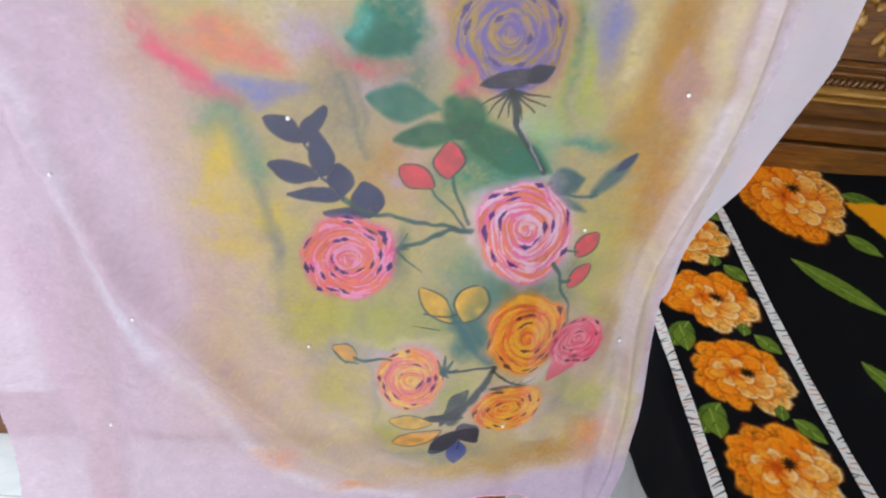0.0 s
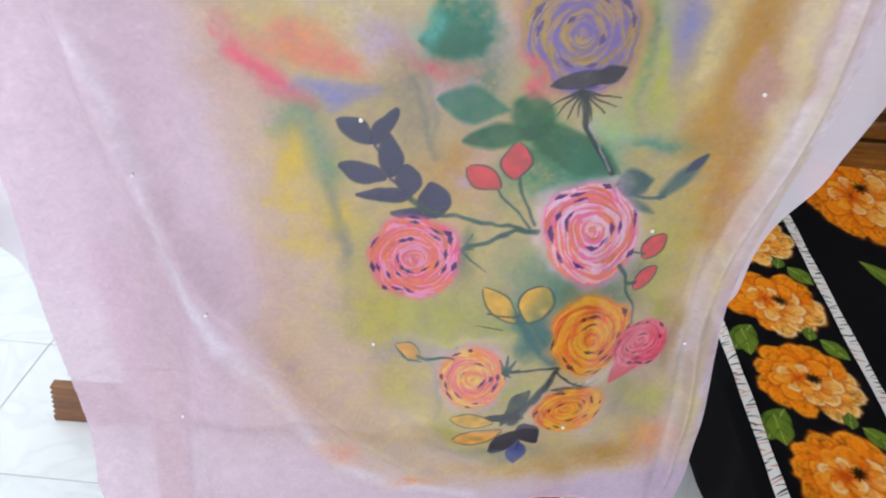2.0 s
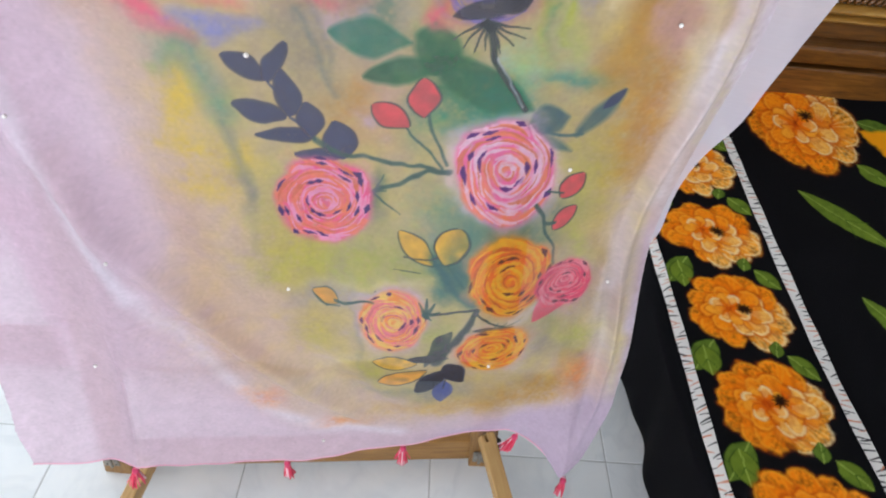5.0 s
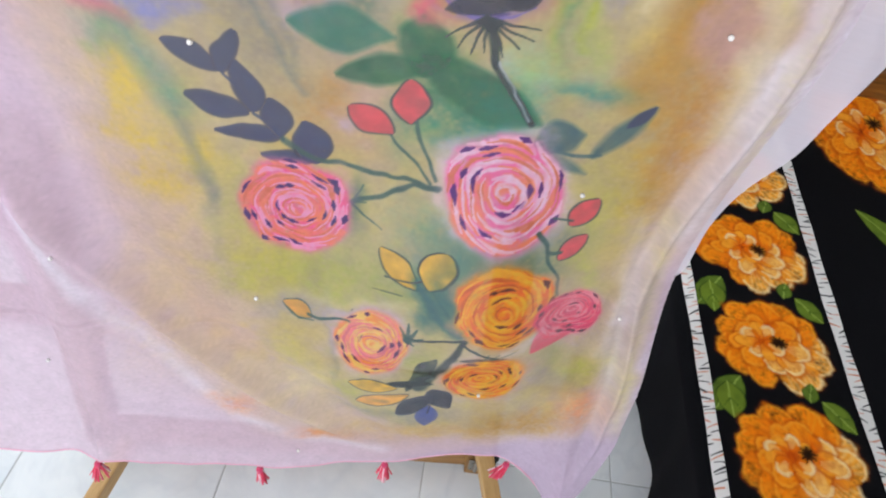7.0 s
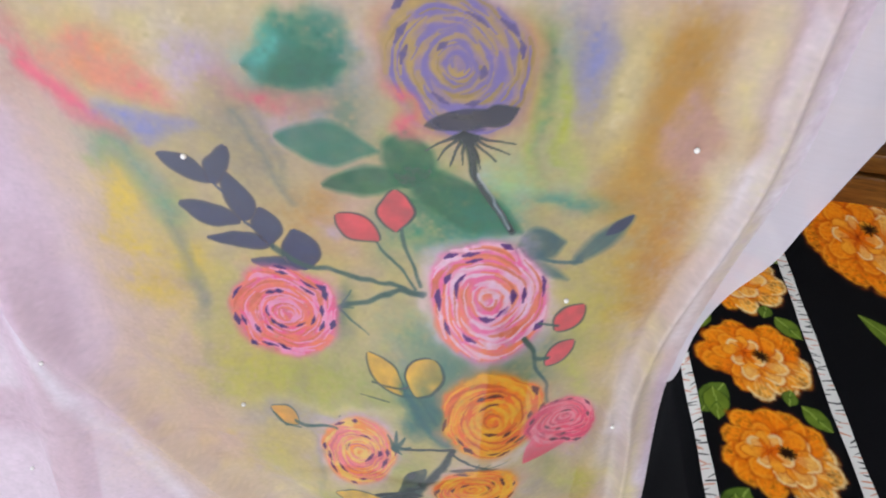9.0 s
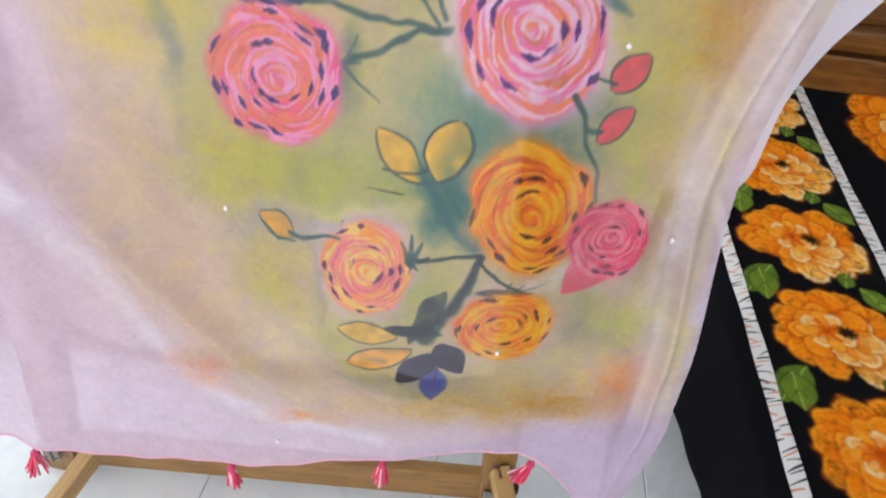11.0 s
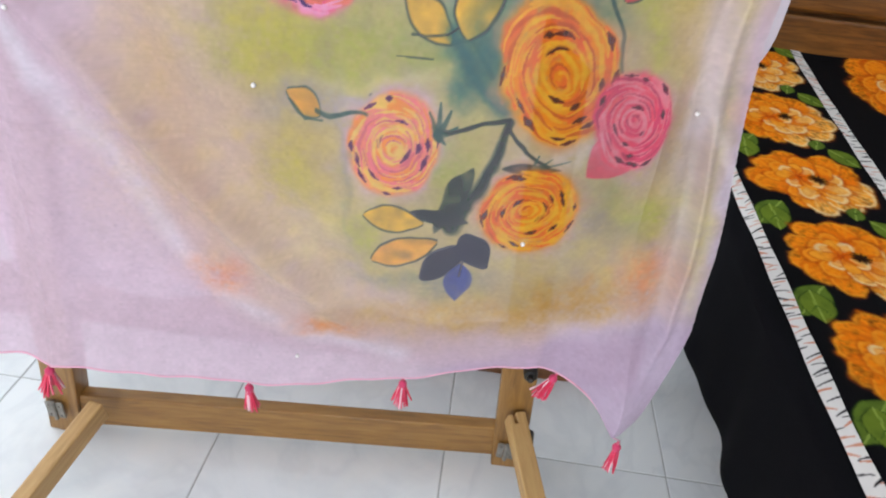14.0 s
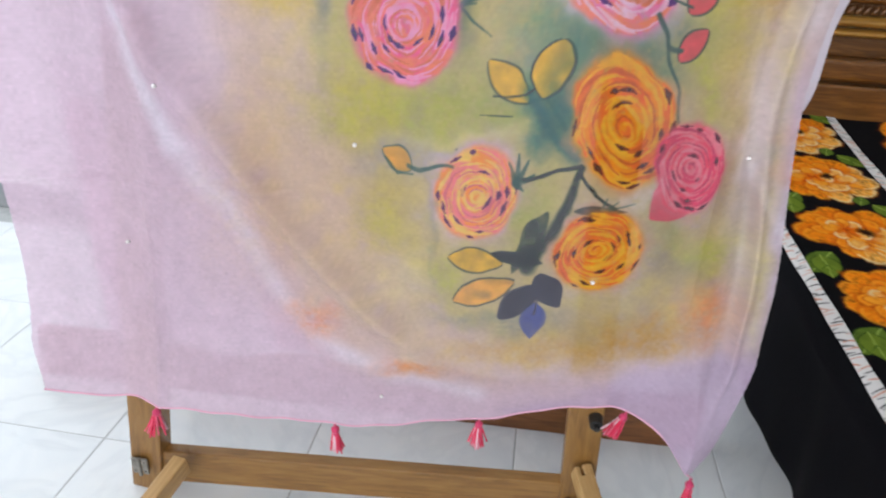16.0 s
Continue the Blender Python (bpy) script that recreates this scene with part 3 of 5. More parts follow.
def spread_flower(cx, cy, size, turn, seed, tall=1.0):
    """A printed orange peony with ruffled petals, paler at its lower side, and two pairs of leaves."""
    rng = np.random.default_rng(seed)
    ca, sa = math.cos(turn), math.sin(turn)

    def at(px, py):
        return (cx + KX + size * (ca * px - sa * py), cy + tall * size * (sa * px + ca * py))

    red, deep, orange, amber, cream = hue(168, 44, 6), hue(226, 94, 10), hue(252, 136, 12), hue(255, 168, 46), hue(255, 234, 186)

    def petal(px, py, ra, rb, a, color, rim, shade=0.9):
        o = at(px, py)
        c2, s2 = math.cos(a + turn), math.sin(a + turn)
        e1, e2 = (size * ra * c2, tall * size * ra * s2), (-size * rb * s2, tall * size * rb * c2)
        ink.wash(o, tuple(1.1 * q for q in e1), tuple(1.1 * q for q in e2), red, shade, 6.0)
        ink.wash(o, e1, e2, color, 1.0, 6.0)
        ink.wash((o[0] - 0.5 * e1[0], o[1] - 0.5 * e1[1]), tuple(0.5 * q for q in e1), tuple(0.6 * q for q in e2), deep, 0.8, 1.0)
        for k in (-0.6, -0.2, 0.2, 0.6):
            p0 = (o[0] - 0.5 * e1[0] + 0.3 * k * e2[0], o[1] - 0.5 * e1[1] + 0.3 * k * e2[1])
            p1 = (o[0] + 0.75 * e1[0] + k * e2[0], o[1] + 0.75 * e1[1] + k * e2[1])
            ink.stroke((p0, p1), 0.002, 0.009 * size / 0.12, rim, 0.35, 1.6)
        arc_ = tuple((o[0] + 0.9 * (math.cos(q) * e1[0] + math.sin(q) * e2[0]), o[1] + 0.9 * (math.cos(q) * e1[1] + math.sin(q) * e2[1])) for q in (-1.3, -0.8, -0.3, 0.2, 0.7, 1.2))
        ink.stroke(arc_, 0.005, 0.007, rim, 0.65, 1.2)

    for k in range(12):
        a = 2 * math.pi * k / 12 + 0.4 * rng.random()
        pale_ = 0.5 + 0.5 * math.cos(a + 0.7) > 0.72
        petal((0.56 + 0.14 * rng.random()) * math.cos(a), (0.50 + 0.14 * rng.random()) * math.sin(a), 0.36, 0.24 + 0.08 * rng.random(), a + 0.3 * rng.normal(), amber if pale_ else orange, cream if pale_ else amber, 0.5)
    for k in range(9):
        a = 2 * math.pi * k / 9 + 0.3 + 0.3 * rng.random()
        pale_ = 0.5 + 0.5 * math.cos(a + 0.7) > 0.6
        petal((0.3 + 0.16 * rng.random()) * math.cos(a), (0.28 + 0.14 * rng.random()) * math.sin(a), 0.28, 0.16 + 0.08 * rng.random(), a + 0.3 * rng.normal(), amber if pale_ else orange, cream if pale_ else amber)
    for k in range(8):
        a = 2 * math.pi * k / 8 + 0.5 * rng.random()
        petal(-0.14 + 0.22 * math.cos(a), 0.04 + 0.2 * math.sin(a), 0.16, 0.12, a, orange if k % 2 else amber, cream if k % 2 else amber)
    o = at(0.14, 0.06)
    ink.wash(o, (0.10 * size, 0), (0, 0.11 * size), hue(52, 28, 10), 0.95, 2.0)
    for k in range(9):
        a = 2 * math.pi * k / 9
        q = at(0.14 + 0.13 * math.cos(a), 0.06 + 0.13 * math.sin(a))
        ink.stroke((o, q), 0.005, 0.002, hue(40, 22, 8), 0.85)


def spread_leaf(x0, y0, x1, y1, width, pale=0.0):
    a, b = (x0 + KX, y0), (x1 + KX, y1)
    ink.leaf(a, b, width, hue(98 + 36 * pale, 122 + 28 * pale, 42), 1.0, hue(40, 62, 18))
    ink.stroke((a, b), 0.003, 0.002, hue(170, 190, 90), 0.7)
    mx, my = (a[0] + b[0]) / 2, (a[1] + b[1]) / 2
    nx, ny = -(b[1] - a[1]), b[0] - a[0]
    for k in (-0.22, 0.22):
        ink.stroke(((mx, my), (mx + k * nx * 0.8 + 0.2 * (b[0] - a[0]), my + k * ny * 0.8 + 0.2 * (b[1] - a[1]))), 0.003, 0.001, hue(60, 88, 26), 0.8)


def stripe(parent, x_of, width, seed):
    """A white band with slanting black and rust dashes."""
    rng = np.random.default_rng(seed)
    u, v = np.linspace(-width / 2, width / 2, 15), np.arange(-0.385, 1.768, 0.0018)
    band = Canvas(u, v, hue(226, 222, 220), seed, 0.001, 0.0006)
    y = -0.38
    while y < 1.76:
        y += 0.005 + 0.011 * rng.random()
        dark = rng.random() < 0.55
        ln, w2 = width * (0.35 + 0.65 * rng.random()), 0.002 + 0.0025 * rng.random()
        sgn = 1 if rng.random() < 0.6 else -1
        band.stroke(((sgn * width * 0.55, y), (sgn * (width * 0.55 - ln), y + 0.012 * (rng.random() - 0.8))), w2, w2 * 0.5, hue(20, 18, 22) if dark else hue(206, 126, 96), 0.95, 0.8)
    U, V = np.meshgrid(u, v)
    S = U * (1 + 0.08 * np.sin(V * 31)) + KX + np.vectorize(x_of)(V)
    return grid_mesh("printed_band", sheet_place(S, V, 0.0012) + np.array((0, 0, 0.0012)), SHEET, parent, band.rgb)


def edge_stripe(y):
    return 0.412 + 0.003 * math.sin(9 * y)


def inner_stripe(y):
    return 0.706 - 0.022 * min(max(0.0, (y - 0.9) / 0.8), 1.0)


for k in range(9):
    y = 1.652 - 0.237 * k
    x = 0.558
    spread_flower(x, y, 0.119, 0.15 * math.sin(k * 2.1), 100 + k)
    spread_leaf(x - 0.075, y - 0.085, x - 0.135, y - 0.165, 0.055)
    spread_leaf(x - 0.10, y - 0.10, x - 0.10, y - 0.175, 0.05, 0.4)
    spread_leaf(x + 0.075, y + 0.125, x + 0.12, y + 0.07, 0.045, 0.3)
    spread_leaf(x + 0.05, y + 0.12, x + 0.06, y + 0.16, 0.03)
for x, y, sz, sd in ((0.94, 1.645, 0.17, 7), (1.33, 0.95, 0.17, 8), (1.16, 0.2, 0.18, 9)):
    spread_flower(x, y, sz, 0.5, sd, 1.35)
    spread_leaf(x + 0.17, y + 0.02, x + 0.28, y - 0.02, 0.07)
    spread_leaf(x + 0.10, y - 0.17, x + 0.17, y - 0.25, 0.06, 0.3)
spread_leaf(0.835, 1.355, 1.02, 1.165, 0.07, 0.3)
spread_leaf(0.86, 1.0, 0.93, 0.86, 0.05, 0.2)
spread_leaf(0.88, 0.86, 0.96, 0.72, 0.06, 0.2)
ink.area(((1.10 + KX, 1.63), (1.29 + KX, 1.64), (1.25 + KX, 1.41), (1.165 + KX, 1.465)), hue(246, 160, 20), 1.0, 0.006)
sheet = grid_mesh("bedsheet", sheet_place(Sg, Yg), SHEET, None, ink.rgb)
tagged(sheet, "black bedsheet printed with large orange flowers and white bands", "bedsheet")
tagged(stripe(sheet, edge_stripe, 0.021, 1), "white band with black and rust dashes")
tagged(stripe(sheet, inner_stripe, 0.025, 2), "white band with black and rust dashes")

# ---- easel ----
easel = empty("easel", (-0.42, 0.82, 0), "brown wooden folding easel standing on the floor", "easel")
einv = Matrix.Translation(easel.location).inverted()
PL0, PL1 = Vector((-0.838, 0.805, 0.0)), Vector((-0.64, 0.80, 1.60))
PR0, PR1 = Vector((0.062, 0.885, 0.0)), Vector((-0.03, 0.83, 1.60))


def easel_beam(name, a, b, wide, thick, mat=EASEL_WOOD, parent=None, up=(0, 0, 1), bevel=0.004, label=""):
    ln = (Vector(b) - Vector(a)).length
    m = einv @ beam_pose(a, b, up)
    ob = part(name, one_box((ln, wide, thick), None, bevel, 2), mat, parent or easel, label)
    ob.matrix_basis = m
    return ob


for a, b in ((PL0, PL1), (PR0, PR1)):
    easel_beam("post", a, b, 0.066, 0.045, up=(0, 1, 0))
bar0, bar1 = PL0 + Vector((0.03, 0.0, 0.062)), PR0 + Vector((-0.03, 0.0, 0.062))
easel_beam("crossbar", bar0, bar1, 0.028, 0.082)
easel_beam("top_rail", PL1 + Vector((-0.2, -0.05, -0.04)), PR1 + Vector((0.32, -0.035, -0.04)), 0.03, 0.06)
easel_beam("front_leg", (-0.728, 0.757, 0.122), (-0.835, 0.16, 0.0145), 0.03, 0.042, LEG_WOOD, label="pale bare wooden leg")


def notched_leg(a, b):
    """A square leg whose upper end is cut to a fork."""
    ln = (Vector(b) - Vector(a)).length
    bm = one_box((ln - 0.022, 0.036, 0.034), pose(0.011, 0, 0), 0.003, 2)
    for y, w, e in ((-0.0125, 0.011, 0.004), (0.0085, 0.019, 0.0)):
        box(bm, (0.028 - e, w, 0.033), pose(-ln / 2 + 0.014 + e / 2, y, 0), 0.002, 1)
    ob = part("front_leg", bm, LEG_WOOD, easel, "pale bare wooden leg with a notched end")
    ob.matrix_basis = einv @ beam_pose(a, b)


notched_leg((0.052, 0.848, 0.175), (0.20, 0.385, 0.0145))


def hinge(c, rz):
    """An iron butt hinge, two leaves and a knuckle."""
    bm = bmesh.new()
    m = einv @ pose(*c, 0, 0, rz)
    for sx in (-1, 1):
        box(bm, (0.013, 0.004, 0.042), m @ pose(sx * 0.011, 0, 0), 0.001, 1)
        for z in (-0.013, 0.013):
            bmesh.ops.create_uvsphere(bm, u_segments=8, v_segments=5, radius=0.003, matrix=m @ pose(sx * 0.011, -0.003, z))
    bmesh.ops.create_cone(bm, cap_ends=True, segments=10, radius1=0.004, radius2=0.004, depth=0.046, matrix=m @ pose(0, -0.003, 0))
    return part("hinge", bm, IRON, easel, "worn dark iron hinge")


hinge((-0.836, 0.7735, 0.075), 0)
hinge((0.052, 0.8535, 0.06), 0)


def knob(c):
    bm = bmesh.new()
    m = einv @ pose(*c, 90, 0, 0)
    bmesh.ops.create_cone(bm, cap_ends=True, segments=18, radius1=0.014, radius2=0.012, depth=0.03, matrix=m)
    bmesh.ops.create_cone(bm, cap_ends=True, segments=10, radius1=0.006, radius2=0.006, depth=0.05, matrix=m)
    bmesh.ops.bevel(bm, geom=[e for e in bm.edges if e.calc_length() < 0.01], offset=0.001, segments=1, affect="EDGES")
    return part("knob", bm, KNOB, easel, "black screw knob")


knob((0.062, 0.843, 0.30))
knob((0.094, 0.885, 0.07))

# plank behind the easel, with a worn, scalloped end
bm = bmesh.new()
prof = [(0.0, 0.0)]
for i in range(13):
    prof.append((0.012 * (i % 2) + 0.02 * i / 12, 0.018 + 0.118 * i / 12))
prof += [(1.66, 0.138), (1.66, 0.0)]
fr = [bm.verts.new((x, 0, z)) for x, z in prof]
bk = [bm.verts.new((x, 0.03, z)) for x, z in prof]
bm.faces.new(fr)
bm.faces.new(bk[::-1])
for i in range(len(prof)):
    j = (i + 1) % len(prof)
    bm.faces.new((fr[j], fr[i], bk[i], bk[j]))
bmesh.ops.recalc_face_normals(bm, faces=bm.faces)
me = bpy.data.meshes.new("plank")
bm.to_mesh(me)
bm.free()
me.materials.append(BOARD_WOOD)
plank = tagged(new("plank", me), "dark brown wooden plank on edge with a scalloped end", "plank")
plank.matrix_world = pose(-1.305, 1.082, 0.001, 0, 0, 2.0)

# ---- painted scarf over the easel ----
PALE, SAND, OLIVE, CREAM, BLUSH = hue(246, 240, 248), hue(215, 188, 155), hue(184, 172, 100), hue(232, 218, 168), hue(206, 166, 150)
ROSE, PEACH, PERI, TEAL, YELLOW = hue(230, 106, 124), hue(232, 158, 112), hue(142, 144, 194), hue(84, 146, 132), hue(224, 194, 78)
LILAC, GREY, SLATE, MOSS, LIME = hue(206, 184, 206), hue(160, 150, 128), hue(110, 125, 120), hue(160, 168, 88), hue(188, 190, 84)
OCHRE, GREEN, MINT, DEEP, TURQ = hue(194, 146, 62), hue(52, 128, 98), hue(170, 200, 160), hue(70, 112, 96), hue(96, 190, 176)
TEALGREEN, FERN, STEEL, NAVY, INK = hue(18, 114, 90), hue(14, 92, 60), hue(62, 100, 104), hue(48, 64, 94), hue(30, 40, 70)
STEELG, INKG, CORAL, GOLD, APRICOT = hue(46, 84, 78), hue(22, 46, 50), hue(228, 92, 96), hue(246, 194, 78), hue(246, 180, 90)
AMBER, TEALDK = hue(196, 146, 84), hue(40, 96, 96)
CAP = hue(44, 52, 66)
PERINAVY, MAGENTA = hue(72, 84, 140), hue(228, 78, 100)
# ground, light strokes, middle strokes, dark dashes, their number, halo
PINK_ROSE = (hue(240, 98, 144), hue(252, 164, 198), hue(250, 134, 100), hue(58, 30, 96), 24, hue(232, 160, 196))
PALE_ROSE = (hue(240, 118, 164), hue(255, 206, 226), hue(250, 140, 104), hue(78, 32, 108), 18, hue(240, 196, 222))
VIOLET_ROSE = (hue(150, 128, 150), hue(128, 114, 170), hue(186, 156, 98), hue(96, 84, 130), 12, hue(214, 140, 110))
ORANGE_ROSE = (hue(242, 146, 30), hue(254, 184, 60), hue(236, 112, 52), hue(92, 44, 34), 18, hue(232, 160, 130))
MAGENTA_ROSE = (hue(246, 76, 106), hue(250, 142, 156), hue(220, 64, 104), hue(90, 24, 50), 14, hue(224, 150, 160))
PEACH_ROSE = (hue(250, 150, 74), hue(255, 202, 112), hue(246, 132, 140), hue(90, 44, 84), 16, hue(226, 170, 190))
GROUND = hue(224, 201, 213)

step = 0.0013
xs = np.arange(-0.812, 0.2641, step)
zs = np.arange(0.36, 1.5901, step)
art = Canvas(xs, zs, GROUND, 7)
art.area(((-0.553, 1.377), (-0.526, 1.259), (-0.512, 1.117), (-0.495, 0.990), (-0.495, 0.872), (-0.453, 0.753), (-0.405, 0.647), (-0.343, 0.579), (-0.246, 0.538), (-0.132, 0.526), (-0.013, 0.552), (0.090, 0.595), (0.186, 0.649), (0.166, 0.854), (0.143, 0.991), (0.180, 1.007), (0.188, 1.155), (0.172, 1.303), (0.151, 1.422)), SAND, 0.8, 0.035)
# pale margin of the sand dye, with the long fold's highlight painted in
art.stroke(((-0.614, 1.008), (-0.583, 0.914), (-0.536, 0.817), (-0.477, 0.735), (-0.436, 0.653), (-0.383, 0.585), (-0.278, 0.526), (-0.154, 0.503)), 0.0233, 0.0233, PALE, 0.55, 2.4)
art.stroke(((-0.652, 1.311), (-0.639, 1.215), (-0.622, 1.095), (-0.602, 0.985), (-0.557, 0.849)), 0.0181, 0.0181, PALE, 0.5, 2.4)
art.area(((-0.498, 1.369), (-0.450, 1.211), (-0.392, 1.065), (-0.364, 0.960), (-0.367, 0.987), (-0.346, 0.876), (-0.311, 0.750), (-0.234, 0.645), (-0.105, 0.590), (0.032, 0.612), (0.131, 0.696), (0.145, 0.830), (0.111, 0.990), (0.112, 1.006), (0.112, 1.150), (0.101, 1.333), (0.095, 1.407)), OLIVE, 0.5, 0.03)
art.wash((-0.347, 1.343), (0.079, 0.005), (-0.002, -0.045), CREAM, 0.95, 1.0)
art.wash((-0.501, 1.288), (0.036, 0.022), (0.018, -0.054), BLUSH, 0.61, 1.0)
art.wash((-0.457, 1.270), (0.033, -0.037), (-0.009, -0.010), ROSE, 0.95, 1.0)
art.wash((-0.480, 1.303), (0.016, -0.025), (-0.017, -0.014), ROSE, 0.61, 1.0)
art.wash((-0.416, 1.316), (0.039, -0.013), (-0.012, -0.026), PEACH, 0.85, 1.0)
art.wash((-0.463, 1.290), (0.019, 0.001), (-0.005, -0.028), ROSE, 0.49, 1.0)
art.stroke(((-0.491, 1.305), (-0.458, 1.263), (-0.423, 1.237)), 0.0161, 0.0161, ROSE, 0.7, 3.4)
art.stroke(((-0.433, 1.328), (-0.421, 1.306), (-0.395, 1.285)), 0.0158, 0.0158, ROSE, 0.5, 3.4)
art.stroke(((-0.425, 1.300), (-0.388, 1.288), (-0.363, 1.297)), 0.0188, 0.0188, PEACH, 0.5, 3.4)
art.wash((-0.398, 1.254), (0.048, -0.005), (-0.003, -0.015), PERI, 0.95, 1.0)
art.stroke(((-0.426, 1.265), (-0.392, 1.251), (-0.343, 1.259)), 0.0129, 0.0129, PERI, 0.7, 3.4)
art.wash((-0.442, 1.215), (0.014, -0.023), (-0.015, -0.014), TEAL, 0.61, 1.0)
art.wash((-0.442, 1.163), (0.025, 0.001), (-0.005, -0.050), YELLOW, 0.67, 1.0)
art.wash((-0.324, 1.326), (0.034, 0.002), (-0.001, -0.030), LILAC, 0.85, 1.0)
art.wash((-0.294, 1.244), (0.029, 0.009), (0.015, -0.086), GREY, 0.73, 1.0)
art.wash((-0.267, 1.230), (0.006, 0.003), (0.021, -0.069), SLATE, 0.43, 1.0)
art.wash((-0.378, 1.040), (0.011, 0.002), (0.009, -0.089), SLATE, 0.43, 1.0)
art.wash((-0.423, 1.046), (0.045, 0.002), (-0.001, -0.026), YELLOW, 0.61, 1.0)
art.wash((-0.387, 1.150), (0.028, 0.002), (-0.003, -0.051), MOSS, 0.43, 1.0)
art.wash((-0.202, 1.279), (0.078, 0.005), (0.006, -0.093), LILAC, 0.3, 1.0)
art.wash((-0.268, 1.296), (0.044, -0.006), (-0.003, -0.021), ROSE, 0.67, 1.0)
art.wash((-0.248, 1.262), (0.033, 0.002), (0.001, -0.019), LILAC, 0.73, 1.0)
art.wash((-0.301, 0.999), (0.079, 0.004), (0.001, -0.085), LIME, 0.61, 1.0)
art.wash((-0.201, 0.921), (0.156, 0.009), (0.004, -0.063), MOSS, 0.67, 1.0)
art.wash((-0.316, 0.923), (0.049, 0.003), (-0.000, -0.064), YELLOW, 0.37, 1.0)
art.wash((-0.202, 1.169), (0.043, 0.003), (0.002, -0.034), LILAC, 0.61, 1.0)
art.wash((-0.258, 1.140), (0.044, 0.002), (0.002, -0.051), OCHRE, 0.43, 1.0)
art.wash((-0.086, 1.167), (0.067, -0.016), (-0.003, -0.042), GREEN, 0.85, 1.0)
art.wash((-0.044, 1.212), (0.021, 0.001), (0.012, -0.059), MINT, 0.73, 1.0)
art.wash((-0.029, 1.304), (0.014, 0.001), (0.026, -0.115), LIME, 0.67, 1.0)
art.wash((-0.005, 1.313), (0.012, 0.001), (0.029, -0.113), MINT, 0.61, 1.0)
art.wash((0.003, 1.371), (0.025, 0.002), (0.015, -0.057), PERI, 0.67, 1.0)
art.wash((0.013, 1.216), (0.049, 0.003), (0.004, -0.015), TEAL, 0.55, 1.0)
art.wash((0.112, 1.150), (0.048, -0.011), (0.014, -0.183), OCHRE, 0.73, 1.0)
art.wash((0.080, 1.358), (0.040, -0.005), (0.009, -0.080), OCHRE, 0.85, 1.0)
art.wash((0.117, 1.296), (0.034, -0.010), (0.001, -0.050), BLUSH, 0.92, 2.0)
art.wash((0.080, 1.067), (0.050, -0.002), (0.022, -0.090), LIME, 0.49, 1.0)
art.wash((-0.096, 1.010), (0.062, -0.027), (-0.010, -0.032), TEAL, 0.49, 1.0)
art.wash((-0.067, 0.976), (0.090, 0.030), (0.016, -0.044), DEEP, 0.43, 1.0)
art.wash((-0.009, 0.969), (0.066, 0.026), (0.027, -0.055), DEEP, 0.37, 1.0)
art.wash((0.089, 0.835), (0.061, -0.013), (0.009, -0.041), GREY, 0.61, 1.0)
art.wash((-0.448, 0.797), (0.082, 0.010), (-0.023, -0.130), SAND, 0.49, 1.0)
art.wash((-0.296, 0.914), (0.080, 0.010), (-0.001, -0.033), LIME, 0.55, 1.0)
art.wash((-0.285, 0.785), (0.048, 0.007), (-0.003, -0.065), YELLOW, 0.3, 1.0)
art.wash((-0.293, 0.763), (0.036, 0.005), (-0.003, -0.052), LIME, 0.37, 1.0)
art.wash((-0.229, 0.773), (0.005, 0.001), (0.006, -0.090), SLATE, 0.37, 1.0)
art.wash((-0.387, 0.612), (0.036, -0.013), (-0.009, -0.025), PEACH, 0.67, 1.0)
art.wash((-0.255, 0.541), (0.049, -0.005), (-0.002, -0.018), PEACH, 0.73, 1.0)
art.wash((-0.265, 0.685), (0.051, 0.007), (-0.001, -0.050), CREAM, 0.49, 1.0)
art.wash((-0.102, 0.582), (0.110, 0.013), (0.003, -0.041), OCHRE, 0.43, 1.0)
art.wash((0.059, 0.619), (0.103, 0.027), (0.012, -0.039), OCHRE, 0.73, 1.0)
art.wash((0.151, 0.669), (0.039, 0.005), (0.014, -0.051), PEACH, 0.92, 1.0)
art.wash((0.128, 0.750), (0.037, 0.004), (0.010, -0.036), LIME, 0.73, 1.0)
art.wash((0.187, 0.728), (0.027, -0.005), (0.004, -0.052), CREAM, 0.61, 1.0)
art.wash((0.063, 0.777), (0.039, -0.004), (0.009, -0.038), MOSS, 0.61, 1.0)
art.wash((0.085, 0.738), (0.041, -0.003), (0.008, -0.031), GREY, 0.55, 1.0)
art.wash((-0.088, 0.951), (0.041, 0.018), (0.028, -0.055), DEEP, 0.95, 1.0)
art.wash((-0.115, 0.917), (0.013, 0.009), (0.026, -0.034), DEEP, 0.85, 1.0)
art.wash((-0.038, 0.985), (0.075, 0.007), (0.005, -0.028), DEEP, 0.79, 1.0)
art.wash((-0.023, 1.014), (0.063, 0.006), (0.005, -0.022), DEEP, 0.61, 1.0)
art.wash((0.085, 0.954), (0.017, -0.000), (0.024, -0.076), LIME, 0.61, 1.0)
art.wash((-0.192, 0.868), (0.044, 0.003), (-0.000, -0.014), LILAC, 0.85, 1.0)
art.wash((-0.276, 0.856), (0.045, -0.000), (-0.004, -0.025), PERI, 0.67, 1.0)
art.wash((-0.204, 0.889), (0.107, 0.015), (0.000, -0.010), CREAM, 0.37, 1.0)
art.wash((-0.107, 0.792), (0.034, -0.010), (-0.012, -0.059), MOSS, 0.73, 1.0)
art.wash((-0.179, 0.821), (0.063, 0.010), (0.002, -0.077), LILAC, 0.61, 2.0)
